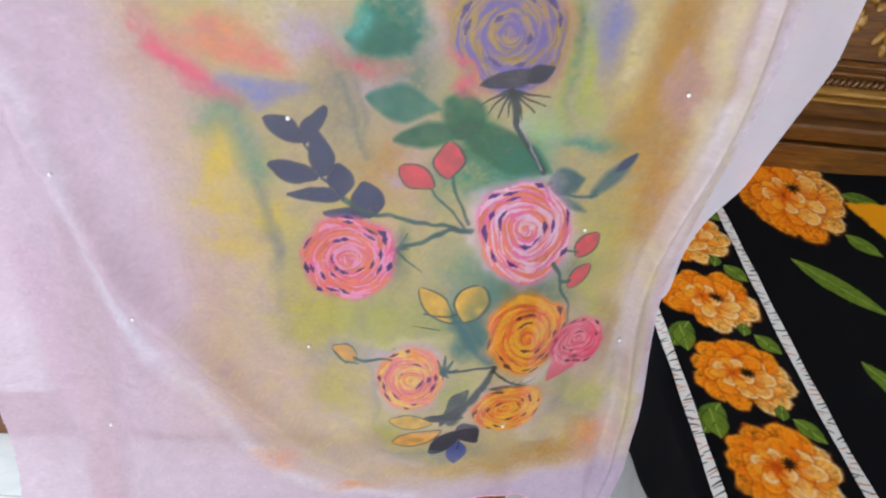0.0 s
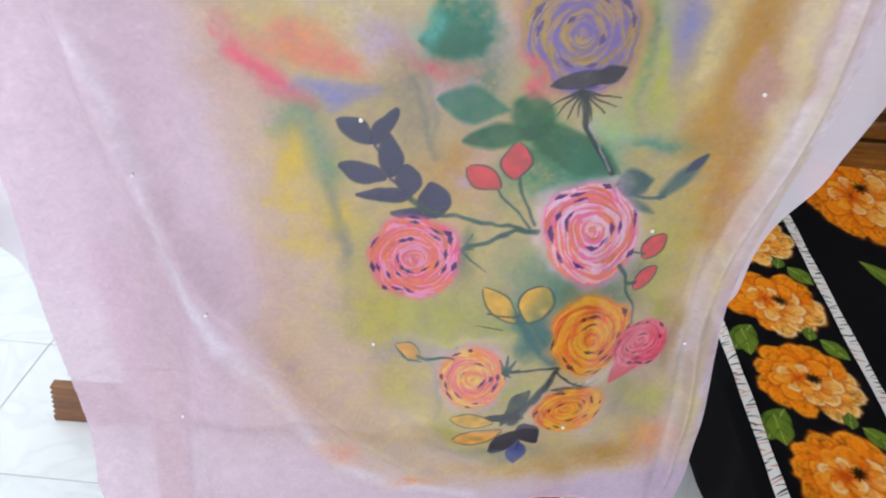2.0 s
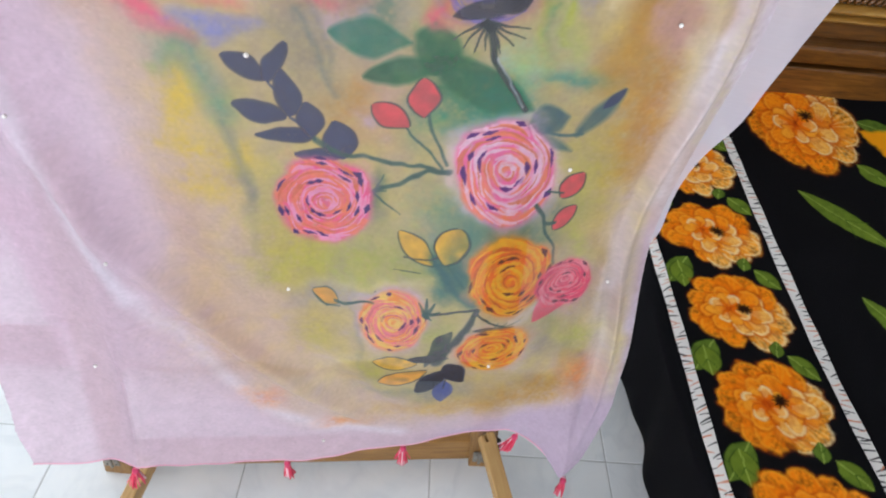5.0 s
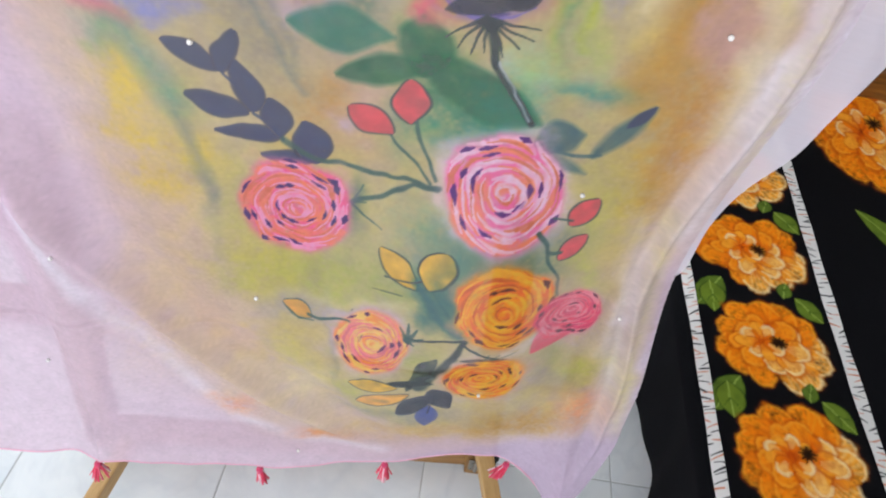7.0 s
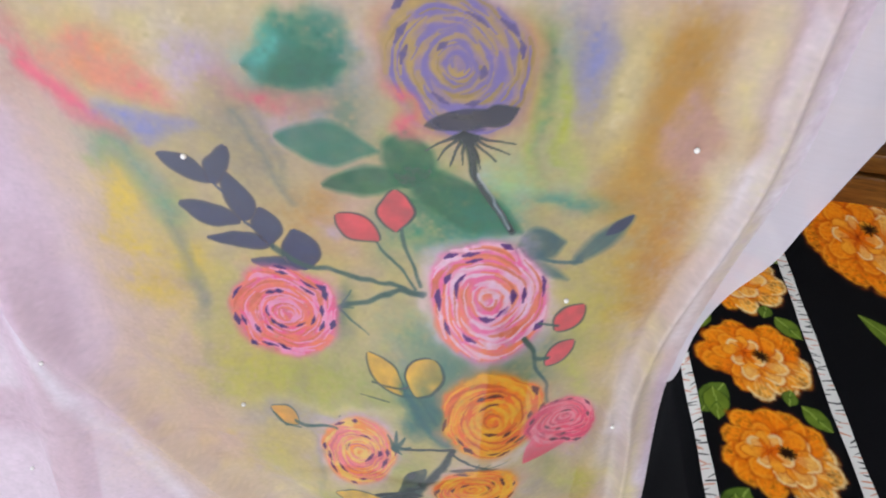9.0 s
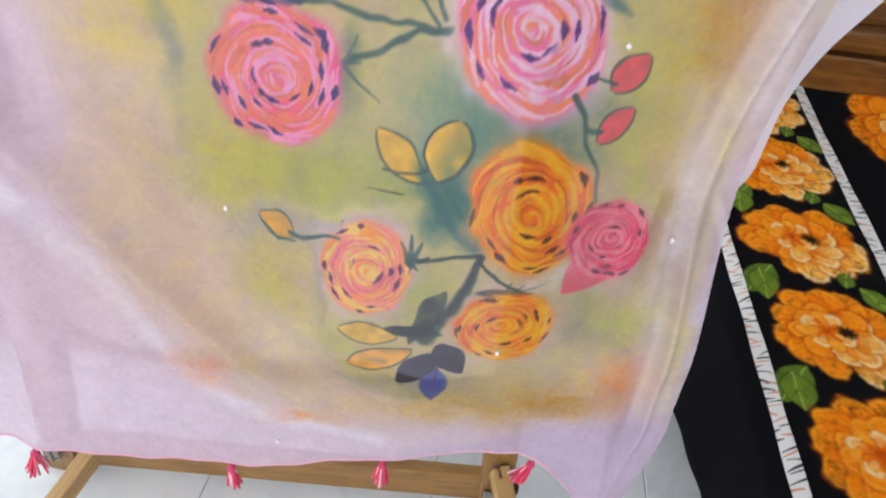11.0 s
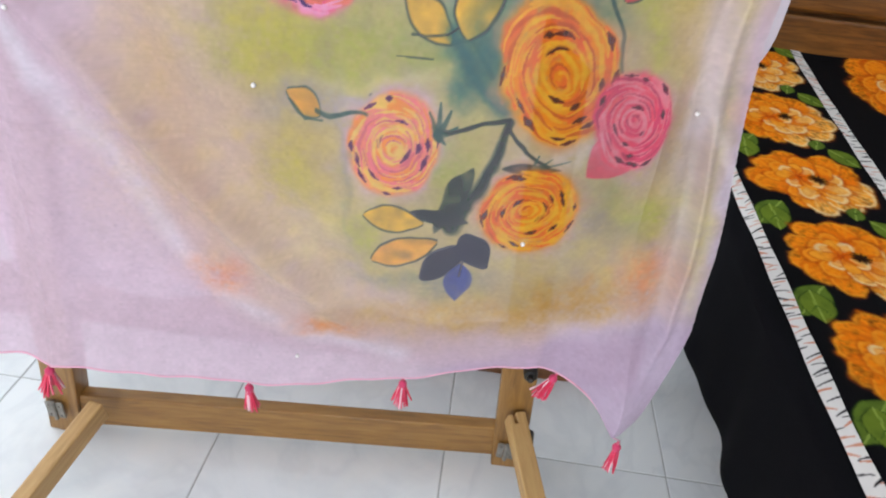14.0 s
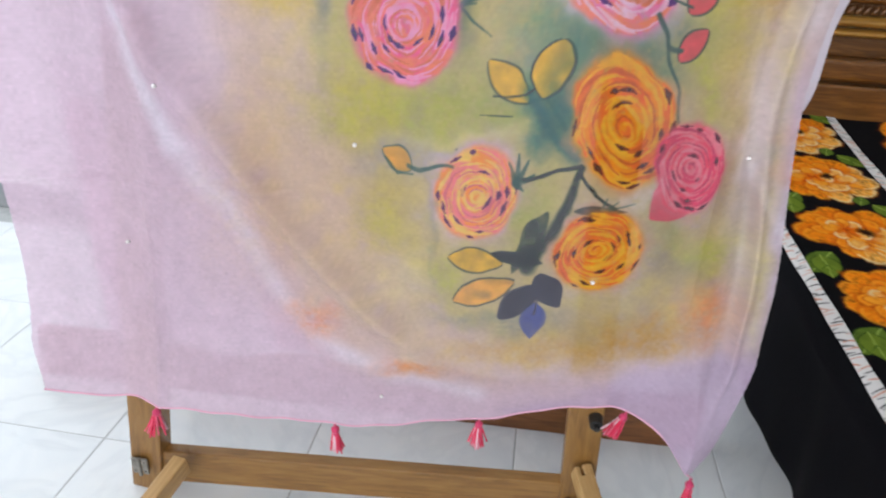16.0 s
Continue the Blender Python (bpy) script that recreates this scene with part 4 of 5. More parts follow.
art.wash((-0.201, 0.693), (0.025, 0.004), (0.001, -0.041), LIME, 0.61, 1.0)
art.wash((-0.093, 0.630), (0.060, 0.008), (0.002, -0.023), SLATE, 0.43, 1.0)
art.wash((-0.160, 0.635), (0.079, 0.010), (0.000, -0.011), SLATE, 0.37, 1.0)
art.wash((-0.012, 0.751), (0.065, 0.035), (0.035, -0.074), LILAC, 0.49, 2.0)
art.wash((0.077, 0.863), (0.068, -0.002), (0.022, -0.079), LILAC, 0.43, 2.0)
art.wash((-0.274, 1.018), (0.074, 0.004), (0.003, -0.081), LIME, 0.67, 3.0)
art.wash((-0.041, 1.076), (0.074, 0.003), (0.013, -0.083), PALE, 0.61, 3.0)
art.wash((-0.183, 1.153), (0.044, 0.003), (0.005, -0.060), PEACH, 0.37, 1.0)
art.wash((-0.106, 0.965), (0.049, 0.002), (0.005, -0.046), CREAM, 0.49, 1.0)
art.wash((-0.104, 1.346), (0.072, 0.005), (0.012, -0.074), GREY, 0.43, 2.0)
# free side: pale strokes colour in its bright folds; the rim is cream
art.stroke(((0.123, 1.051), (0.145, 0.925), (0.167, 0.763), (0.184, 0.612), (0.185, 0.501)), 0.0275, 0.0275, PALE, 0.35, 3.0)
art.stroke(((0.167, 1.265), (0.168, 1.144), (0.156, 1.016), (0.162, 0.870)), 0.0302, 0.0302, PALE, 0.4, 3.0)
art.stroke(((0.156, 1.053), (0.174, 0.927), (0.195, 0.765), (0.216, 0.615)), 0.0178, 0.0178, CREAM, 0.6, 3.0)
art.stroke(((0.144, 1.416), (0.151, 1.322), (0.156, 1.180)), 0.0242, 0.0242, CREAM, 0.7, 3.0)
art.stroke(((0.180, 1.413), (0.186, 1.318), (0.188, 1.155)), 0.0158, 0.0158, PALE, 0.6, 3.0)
art.area(((-0.110, 0.460), (-0.016, 0.512), (0.073, 0.563), (0.129, 0.597), (0.215, 0.624), (0.281, 0.509), (0.241, 0.302), (0.124, 0.439)), LILAC, 0.85, 0.014)
art.wash((-0.438, 1.164), (0.021, 0.001), (-0.006, -0.050), YELLOW, 0.85, 1.0)
art.wash((-0.431, 1.097), (0.043, 0.003), (-0.002, -0.025), YELLOW, 0.75, 1.0)
art.wash((-0.373, 1.084), (0.029, 0.002), (-0.001, -0.024), YELLOW, 0.75, 1.0)
art.stroke(((-0.421, 1.225), (-0.411, 1.199), (-0.393, 1.144)), 0.0223, 0.0223, TEAL, 0.55, 3.2)
art.stroke(((-0.394, 1.131), (-0.379, 1.082), (-0.369, 1.023)), 0.0113, 0.0113, SLATE, 0.45, 3.2)
art.wash((-0.314, 1.244), (0.036, 0.003), (-0.002, -0.046), GREY, 0.7, 1.0)
art.stroke(((-0.300, 1.274), (-0.280, 1.228), (-0.258, 1.172)), 0.0077, 0.0077, SLATE, 0.5, 3.0)
art.wash((-0.227, 1.167), (0.024, 0.002), (0.002, -0.037), OCHRE, 0.7, 1.0)
art.wash((-0.218, 1.145), (0.019, 0.001), (0.001, -0.017), LILAC, 0.8, 1.0)
art.wash((-0.328, 1.319), (0.024, 0.002), (-0.001, -0.023), LILAC, 0.75, 1.0)
art.wash((-0.422, 1.309), (0.034, -0.008), (-0.008, -0.021), PEACH, 0.75, 1.0)
art.wash((-0.379, 1.292), (0.027, -0.012), (-0.008, -0.017), ROSE, 0.45, 1.0)
art.wash((0.046, 1.338), (0.020, -0.001), (0.011, -0.065), CREAM, 0.8, 1.0)
art.stroke(((0.092, 1.389), (0.084, 1.326), (0.065, 1.224)), 0.0366, 0.0366, OCHRE, 0.7, 3.0)
art.wash((0.111, 1.301), (0.028, -0.005), (0.005, -0.044), BLUSH, 0.9, 2.5)
art.wash((0.118, 1.171), (0.041, -0.010), (0.006, -0.090), AMBER, 0.65, 1.0)
# brightness of the fold by the free side, put into the dye
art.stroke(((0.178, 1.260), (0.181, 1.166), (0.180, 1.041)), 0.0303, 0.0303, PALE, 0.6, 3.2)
art.wash((-0.025, 1.225), (0.028, 0.002), (0.008, -0.036), MINT, 0.75, 1.0)
art.wash((0.022, 1.211), (0.034, 0.006), (0.003, -0.009), TEAL, 0.7, 1.0)
art.wash((0.005, 1.360), (0.015, 0.001), (0.012, -0.044), PERI, 0.8, 1.0)
art.wash((-0.000, 1.298), (0.010, 0.001), (0.015, -0.058), LIME, 0.85, 1.0)
art.wash((-0.029, 1.350), (0.009, 0.001), (0.010, -0.045), FERN, 0.35, 1.0)
art.wash((-0.022, 1.298), (0.008, 0.001), (0.010, -0.043), TEAL, 0.35, 1.0)
art.wash((-0.194, 1.338), (0.037, 0.003), (0.003, -0.039), LILAC, 0.5, 1.0)
art.wash((-0.153, 1.237), (0.034, 0.002), (0.005, -0.048), YELLOW, 0.35, 1.0)
art.wash((-0.240, 1.038), (0.046, 0.003), (0.002, -0.035), LIME, 0.35, 1.0)
art.wash((-0.238, 1.341), (0.043, 0.011), (0.008, -0.037), TEALGREEN, 0.95, 3.0)
art.leaf((-0.290, 1.328), (-0.200, 1.333), 0.043, TEALGREEN, 0.8, None, 0.008)
art.wash((-0.265, 1.345), (0.021, 0.001), (0.000, -0.016), TURQ, 0.85, 1.0)
art.wash((-0.277, 1.329), (0.014, 0.001), (0.000, -0.020), TURQ, 0.5, 1.0)
art.leaf((-0.266, 1.255), (-0.170, 1.248), 0.044, TEALGREEN, 0.7, None, 0.008)
art.wash((-0.203, 1.286), (0.032, 0.002), (0.003, -0.044), FERN, 0.4, 1.0)
art.leaf((-0.143, 1.206), (-0.141, 1.284), 0.055, FERN, 0.75, None, 0.008)
art.wash((-0.145, 1.246), (0.020, 0.001), (0.004, -0.031), FERN, 0.5, 1.0)
art.leaf((-0.226, 1.201), (-0.133, 1.221), 0.036, FERN, 0.85, None, 0.008)
art.wash((-0.113, 1.148), (0.032, -0.026), (-0.016, -0.027), TEALGREEN, 0.45, 1.0)
art.wash((-0.156, 1.137), (0.022, 0.001), (0.005, -0.052), GREEN, 0.35, 1.0)
art.leaf((-0.151, 1.234), (-0.019, 1.163), 0.057, FERN, 0.7, None, 0.008)
art.wash((-0.101, 1.217), (0.049, -0.021), (-0.007, -0.027), FERN, 0.5, 1.0)
art.wash((-0.061, 1.169), (0.029, 0.002), (0.006, -0.034), TEALGREEN, 0.6, 1.0)
art.wash((-0.119, 1.199), (0.028, 0.002), (0.004, -0.034), FERN, 0.6, 1.0)
art.wash((-0.074, 1.185), (0.035, -0.019), (-0.007, -0.023), TEALGREEN, 0.7, 1.0)
art.leaf((-0.024, 1.141), (0.029, 1.163), 0.042, STEEL, 0.95, None, 0.008)
art.leaf((0.041, 1.130), (0.083, 1.209), 0.021, STEEL, 0.95, None, 0.008)
art.leaf((-0.017, 1.132), (0.042, 1.108), 0.019, STEEL, 0.7, None, 0.008)
art.stroke(((0.002, 1.133), (0.047, 1.135)), 0.0053, 0.0053, STEEL, 0.9, 1.0)
art.leaf((0.063, 1.176), (0.083, 1.209), 0.012, NAVY, 1.0, None)
art.leaf((-0.340, 1.186), (-0.388, 1.220), 0.023, NAVY, 0.95, INK)
art.leaf((-0.340, 1.184), (-0.319, 1.233), 0.020, NAVY, 0.95, INK)
art.leaf((-0.319, 1.138), (-0.381, 1.155), 0.022, NAVY, 0.95, INK)
art.leaf((-0.313, 1.139), (-0.320, 1.201), 0.031, NAVY, 0.95, INK)
art.leaf((-0.287, 1.113), (-0.355, 1.113), 0.019, NAVY, 0.95, INK)
art.leaf((-0.287, 1.113), (-0.295, 1.163), 0.030, NAVY, 0.95, INK)
art.leaf((-0.246, 1.096), (-0.309, 1.086), 0.017, NAVY, 0.95, INK)
art.leaf((-0.246, 1.089), (-0.262, 1.138), 0.039, NAVY, 0.95, INK)
art.stroke(((-0.339, 1.206), (-0.336, 1.182), (-0.315, 1.137), (-0.284, 1.111)), 0.0034, 0.0034, NAVY, 0.9, 1.0)
art.stroke(((-0.284, 1.111), (-0.242, 1.094), (-0.188, 1.078), (-0.114, 1.068)), 0.0059, 0.0059, STEELG, 0.9, 1.2)
art.stroke(((-0.209, 1.041), (-0.178, 1.050), (-0.141, 1.066), (-0.112, 1.070)), 0.0062, 0.0062, STEELG, 0.9, 1.2)
art.stroke(((-0.170, 1.132), (-0.149, 1.103), (-0.123, 1.074)), 0.0037, 0.0037, STEELG, 0.8, 1.0)
art.stroke(((-0.141, 1.149), (-0.131, 1.113), (-0.118, 1.079)), 0.0044, 0.0044, STEELG, 0.8, 1.0)
art.wash((-0.206, 1.031), (0.012, 0.001), (0.002, -0.035), STEELG, 0.85, 1.0)
art.stroke(((-0.210, 1.039), (-0.198, 1.062)), 0.0023, 0.0023, STEELG, 0.6, 1.0)
art.stroke(((-0.210, 1.039), (-0.193, 1.040)), 0.0023, 0.0023, STEELG, 0.6, 1.0)
art.stroke(((-0.210, 1.039), (-0.183, 1.014)), 0.0023, 0.0023, STEELG, 0.6, 1.0)
art.stroke(((-0.210, 1.039), (-0.175, 1.006)), 0.0023, 0.0023, STEELG, 0.6, 1.0)
art.rose((-0.104, 1.345), (0.066, 0.004), (0.012, -0.072), VIOLET_ROSE, 3)
art.wash((-0.142, 1.297), (0.022, -0.017), (-0.005, -0.008), ROSE, 0.7, 1.0)
art.leaf((-0.127, 1.284), (-0.048, 1.307), 0.022, CAP, 0.85, None)
art.leaf((-0.076, 1.294), (-0.047, 1.313), 0.022, CAP, 1.0, None)
art.stroke(((-0.086, 1.276), (-0.077, 1.250), (-0.061, 1.211), (-0.030, 1.164)), 0.0099, 0.0060, INKG, 0.85, 1.0)
art.stroke(((-0.089, 1.281), (-0.124, 1.258)), 0.0040, 0.0013, INKG, 0.8, 1.0)
art.stroke(((-0.089, 1.281), (-0.114, 1.250)), 0.0040, 0.0013, INKG, 0.8, 1.0)
art.stroke(((-0.089, 1.281), (-0.100, 1.246)), 0.0040, 0.0013, INKG, 0.8, 1.0)
art.stroke(((-0.089, 1.281), (-0.089, 1.249)), 0.0040, 0.0013, INKG, 0.8, 1.0)
art.stroke(((-0.089, 1.281), (-0.068, 1.248)), 0.0040, 0.0013, INKG, 0.8, 1.0)
art.stroke(((-0.089, 1.281), (-0.057, 1.255)), 0.0040, 0.0013, INKG, 0.8, 1.0)
art.stroke(((-0.089, 1.281), (-0.046, 1.263)), 0.0040, 0.0013, INKG, 0.8, 1.0)
art.stroke(((-0.089, 1.281), (-0.043, 1.275)), 0.0040, 0.0013, INKG, 0.8, 1.0)
art.stroke(((-0.070, 1.243), (-0.055, 1.203), (-0.035, 1.170)), 0.0027, 0.0027, PALE, 0.5, 1.0)
art.rose((-0.274, 1.018), (0.066, 0.003), (0.002, -0.072), PINK_ROSE, 5)
art.rose((-0.041, 1.076), (0.066, 0.003), (0.012, -0.078), PALE_ROSE, 8)
art.leaf((-0.213, 1.167), (-0.165, 1.130), 0.034, CORAL, 1.0, INKG)
art.leaf((-0.155, 1.203), (-0.148, 1.145), 0.036, CORAL, 1.0, INKG)
art.leaf((-0.175, 0.981), (-0.122, 0.931), 0.032, GOLD, 1.0, INKG)
art.leaf((-0.096, 0.994), (-0.105, 0.936), 0.042, APRICOT, 1.0, INKG)
art.stroke(((-0.122, 0.931), (-0.103, 0.936), (-0.079, 0.910)), 0.0049, 0.0049, STEELG, 0.9, 1.0)
art.leaf((0.039, 1.036), (0.064, 1.077), 0.027, CORAL, 1.0, INKG)
art.leaf((0.041, 0.992), (0.063, 1.024), 0.025, CORAL, 1.0, INKG)
art.stroke(((0.020, 1.046), (0.040, 1.043)), 0.0031, 0.0031, STEELG, 0.9, 1.0)
art.stroke(((0.008, 1.029), (0.024, 1.006), (0.042, 1.002)), 0.0042, 0.0042, STEELG, 0.9, 1.0)
art.stroke(((0.024, 1.006), (0.038, 0.970), (0.049, 0.927)), 0.0043, 0.0043, STEELG, 0.9, 1.0)
art.stroke(((-0.114, 0.948), (-0.085, 0.911), (-0.056, 0.878)), 0.0287, 0.0287, DEEP, 0.7, 2.6)
art.wash((-0.070, 0.935), (0.027, 0.013), (0.026, -0.047), DEEP, 0.8, 1.0)
art.stroke(((-0.123, 0.942), (-0.101, 0.909), (-0.058, 0.872)), 0.0124, 0.0124, TEALDK, 0.8, 1.8)
art.stroke(((-0.165, 0.941), (-0.128, 0.940), (-0.099, 0.954)), 0.0026, 0.0026, INKG, 0.7, 1.0)
art.leaf((-0.096, 0.993), (-0.107, 0.936), 0.040, GOLD, 1.0, INKG)
art.stroke(((-0.083, 0.939), (-0.100, 0.909), (-0.105, 0.880)), 0.0214, 0.0214, TEALDK, 0.45, 2.6)
art.stroke(((-0.084, 0.989), (-0.098, 0.949), (-0.083, 0.916)), 0.0198, 0.0198, TEALDK, 0.4, 2.8)
art.stroke(((-0.179, 0.921), (-0.142, 0.918)), 0.0016, 0.0016, INKG, 0.7, 1.0)
art.rose((-0.011, 0.916), (0.061, 0.003), (0.015, -0.072), ORANGE_ROSE, 11)
art.leaf((0.038, 0.805), (0.099, 0.870), 0.060, MAGENTA, 1.0, None)
art.rose((0.075, 0.870), (0.045, -0.025), (-0.012, -0.051), MAGENTA_ROSE, 14)
art.rose((-0.176, 0.818), (0.051, 0.008), (0.002, -0.064), PEACH_ROSE, 17)
art.stroke(((-0.123, 0.843), (-0.085, 0.851), (-0.051, 0.862)), 0.0051, 0.0051, INKG, 0.9, 1.0)
art.stroke(((-0.049, 0.860), (-0.063, 0.812), (-0.078, 0.766), (-0.107, 0.715)), 0.0077, 0.0197, INKG, 0.9, 1.2)
art.stroke(((-0.050, 0.855), (-0.028, 0.829), (-0.006, 0.815)), 0.0044, 0.0044, INKG, 0.9, 1.0)
art.leaf((-0.056, 0.804), (0.009, 0.814), 0.014, INKG, 1.0, None)
art.leaf((-0.152, 0.734), (-0.083, 0.726), 0.022, INKG, 1.0, None)
art.leaf((-0.085, 0.802), (-0.125, 0.704), 0.027, INKG, 0.8, None)
art.stroke(((-0.129, 0.836), (-0.139, 0.862)), 0.0091, 0.0023, STEELG, 0.85, 1.0)
art.stroke(((-0.129, 0.836), (-0.127, 0.875)), 0.0091, 0.0023, STEELG, 0.85, 1.0)
art.stroke(((-0.129, 0.836), (-0.115, 0.868)), 0.0091, 0.0023, STEELG, 0.85, 1.0)
art.stroke(((-0.129, 0.836), (-0.107, 0.851)), 0.0091, 0.0023, STEELG, 0.85, 1.0)
art.stroke(((-0.129, 0.836), (-0.117, 0.831)), 0.0091, 0.0023, STEELG, 0.85, 1.0)
art.stroke(((-0.019, 0.811), (-0.017, 0.830)), 0.0040, 0.0011, STEELG, 0.8, 1.0)
art.stroke(((-0.019, 0.811), (-0.002, 0.828)), 0.0040, 0.0011, STEELG, 0.8, 1.0)
art.stroke(((-0.019, 0.811), (0.015, 0.826)), 0.0040, 0.0011, STEELG, 0.8, 1.0)
art.wash((0.014, 0.833), (0.030, 0.013), (0.007, -0.012), PALE, 0.4, 1.0)
art.rose((-0.016, 0.752), (0.048, 0.040), (0.028, -0.046), ORANGE_ROSE, 21)
art.wash((-0.017, 0.709), (0.007, 0.001), (0.001, -0.007), CREAM, 0.7, 1.0)
art.leaf((-0.255, 0.846), (-0.297, 0.866), 0.031, APRICOT, 1.0, STEELG)
art.stroke(((-0.260, 0.849), (-0.243, 0.846), (-0.209, 0.850)), 0.0052, 0.0052, STEELG, 0.9, 1.0)
art.stroke(((-0.296, 0.856), (-0.277, 0.835), (-0.254, 0.840)), 0.0028, 0.0028, STEELG, 0.8, 1.0)
art.leaf((-0.206, 0.724), (-0.137, 0.720), 0.034, GOLD, 1.0, INKG)
art.leaf((-0.197, 0.659), (-0.119, 0.695), 0.036, APRICOT, 1.0, INKG)
art.leaf((-0.091, 0.690), (-0.132, 0.636), 0.038, CAP, 1.0, INK)
art.leaf((-0.090, 0.709), (-0.054, 0.658), 0.038, CAP, 1.0, INK)
art.leaf((-0.086, 0.663), (-0.086, 0.601), 0.034, PERINAVY, 1.0, None)
art.stroke(((-0.086, 0.693), (-0.084, 0.641)), 0.0026, 0.0026, INK, 0.9, 1.0)
art.wash((-0.209, 0.878), (0.002, 0.000), (0.000, -0.002), INK, 0.8, 1.0)

# whitens the free side to stand for its lit fold; cream over its rim
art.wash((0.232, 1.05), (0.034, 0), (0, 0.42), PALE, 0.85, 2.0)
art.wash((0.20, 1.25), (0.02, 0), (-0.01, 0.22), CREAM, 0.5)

lum = art.rgb @ np.array((0.3, 0.59, 0.11))
art.rgb = np.clip(lum[..., None] + 1.12 * (art.rgb - lum[..., None]), 0.02, 0.98)
art.rgb[..., 2] = np.minimum(art.rgb[..., 2] * 1.02, 0.98)
# uneven drying of the yellow dyes
yellowed = np.clip((art.rgb[..., 1] - art.rgb[..., 2]) * 6, 0, 1) * (0.6 * art.cloud(0.035) + 0.6 * art.cloud(0.014))
art.rgb = np.clip(art.rgb * (1 + yellowed[..., None] * np.array((0.018, 0.02, -0.045))), 0.02, 0.98)
art.rgb *= (1 + 0.014 * art.cloud(0.004) + 0.008 * art.n3 + 0.008 * art.cloud(0.02))[..., None]


def scarf_y(x, z):
    """How far the hanging cloth stands from the eye, with its soft folds."""
    B = 0.06 + 0.13 * np.exp(-np.clip(z - 0.44, -0.05, 3) / 0.12)
    y = 0.625 + B * (x + 0.2) + 0.025 * np.exp(-((z - 1.12) / 0.16) ** 2) - 0.012 * np.exp(-((z - 0.86) / 0.12) ** 2 - ((x + 0.08) / 0.15) ** 2) + 0.035 * np.clip((x + 0.01) / 0.13, 0, 1) ** 2 * np.exp(-((z - 0.86) / 0.2) ** 2)
    # long fold from the upper corner down towards the hem
    fx = -0.66 + 0.55 * np.clip((1.25 - z) / 0.8, 0, 1.2) ** 1.7
    y = y + (0.011 * np.exp(-((x - fx - 0.07) / 0.04) ** 2) - 0.020 * np.exp(-((x - fx) / 0.024) ** 2)) * sstep(0.48, 0.64, z)
    # pressed creases
    y = y - 0.0022 * np.exp(-((z - 0.815 - 0.03 * x) / 0.004) ** 2) * sstep(-0.2, -0.5, x) - 0.0018 * np.exp(-((x + 0.60 + 0.02 * z) / 0.004) ** 2) * sstep(0.9, 0.7, z)
    y = y + 0.009 * np.sin(x * 30 + z * 4 + 1.2 * np.sin(z * 4)) * sstep(-0.42, -0.62, x) + 0.004 * np.sin(x * 61 - z * 5) * sstep(-0.45, -0.65, x) + 0.003 * np.sin(x * 34 + z * 6)
    # turned-back fold along the free side
    y = y - 0.009 * np.exp(-((x - right_edge(z) + 0.034) / 0.007) ** 2) * sstep(0.5, 0.6, z) + 0.006 * np.exp(-((x - right_edge(z) + 0.052) / 0.010) ** 2) * sstep(0.5, 0.6, z)
    return y


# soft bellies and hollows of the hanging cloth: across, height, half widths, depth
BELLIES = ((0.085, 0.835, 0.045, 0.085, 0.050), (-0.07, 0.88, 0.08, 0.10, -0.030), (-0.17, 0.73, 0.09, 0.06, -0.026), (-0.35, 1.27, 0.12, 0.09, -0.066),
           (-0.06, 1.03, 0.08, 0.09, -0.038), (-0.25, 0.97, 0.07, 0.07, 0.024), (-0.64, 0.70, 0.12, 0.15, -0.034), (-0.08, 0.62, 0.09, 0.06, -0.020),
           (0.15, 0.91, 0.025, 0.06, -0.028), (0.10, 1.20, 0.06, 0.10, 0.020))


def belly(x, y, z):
    """Swell the cloth out of its plane, each point along its line of sight."""
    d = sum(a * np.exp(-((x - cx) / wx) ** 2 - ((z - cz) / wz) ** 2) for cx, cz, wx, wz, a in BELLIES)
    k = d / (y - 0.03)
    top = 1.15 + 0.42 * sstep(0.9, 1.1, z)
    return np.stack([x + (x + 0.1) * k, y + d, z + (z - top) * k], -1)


TIP_X, TIP_Z = 0.167, 0.414


def right_edge(z):
    e = 0.225 - 0.032 * np.exp(-((z - 0.98) / 0.14) ** 2) + 0.003 * np.sin(z * 21)
    return e - (e - TIP_X - 0.002) * sstep(0.60, TIP_Z, z) ** 0.8


def left_edge(z):
    return -0.797 - 0.010 * np.sin(z * 7) + 0.025 * sstep(0.56, 0.45, z)


def hem_z(x):
    """Height of the wavering hem, falling to the free corner."""
    kx = (-0.82, -0.6, -0.45, -0.35, -0.25, -0.14, -0.02, 0.06, 0.10, 0.14, TIP_X, 0.3)
    kz = (0.484, 0.461, 0.445, 0.436, 0.438, 0.453, 0.478, 0.492, 0.488, 0.462, TIP_Z, TIP_Z - 0.02)
    return sum(np.interp(x + d, kx, kz) for d in (-0.02, -0.01, 0.0, 0.01, 0.02)) / 5 - 0.0012 * np.sin(x * 90)


# cloth coordinates: across (0 to 1) and height above the hem
Xc, Zc = np.meshgrid(xs, zs)
lo, hi = left_edge(Zc), right_edge(Zc)
keep = (Xc > lo) & (Xc < hi)
hz = hem_z(Xc)
keep &= Zc > hz
Yc = scarf_y(Xc, Zc)
# the free corner droops towards the eye in a soft twisted point
near = np.clip((Xc - 0.04) / 0.11, 0, 1) * sstep(0.68, 0.46, Zc)
Yc = Yc - 0.10 * near ** 1.5
# the edge rolls back
roll = np.clip((Xc - (hi - 0.035)) / 0.035, 0, 1)
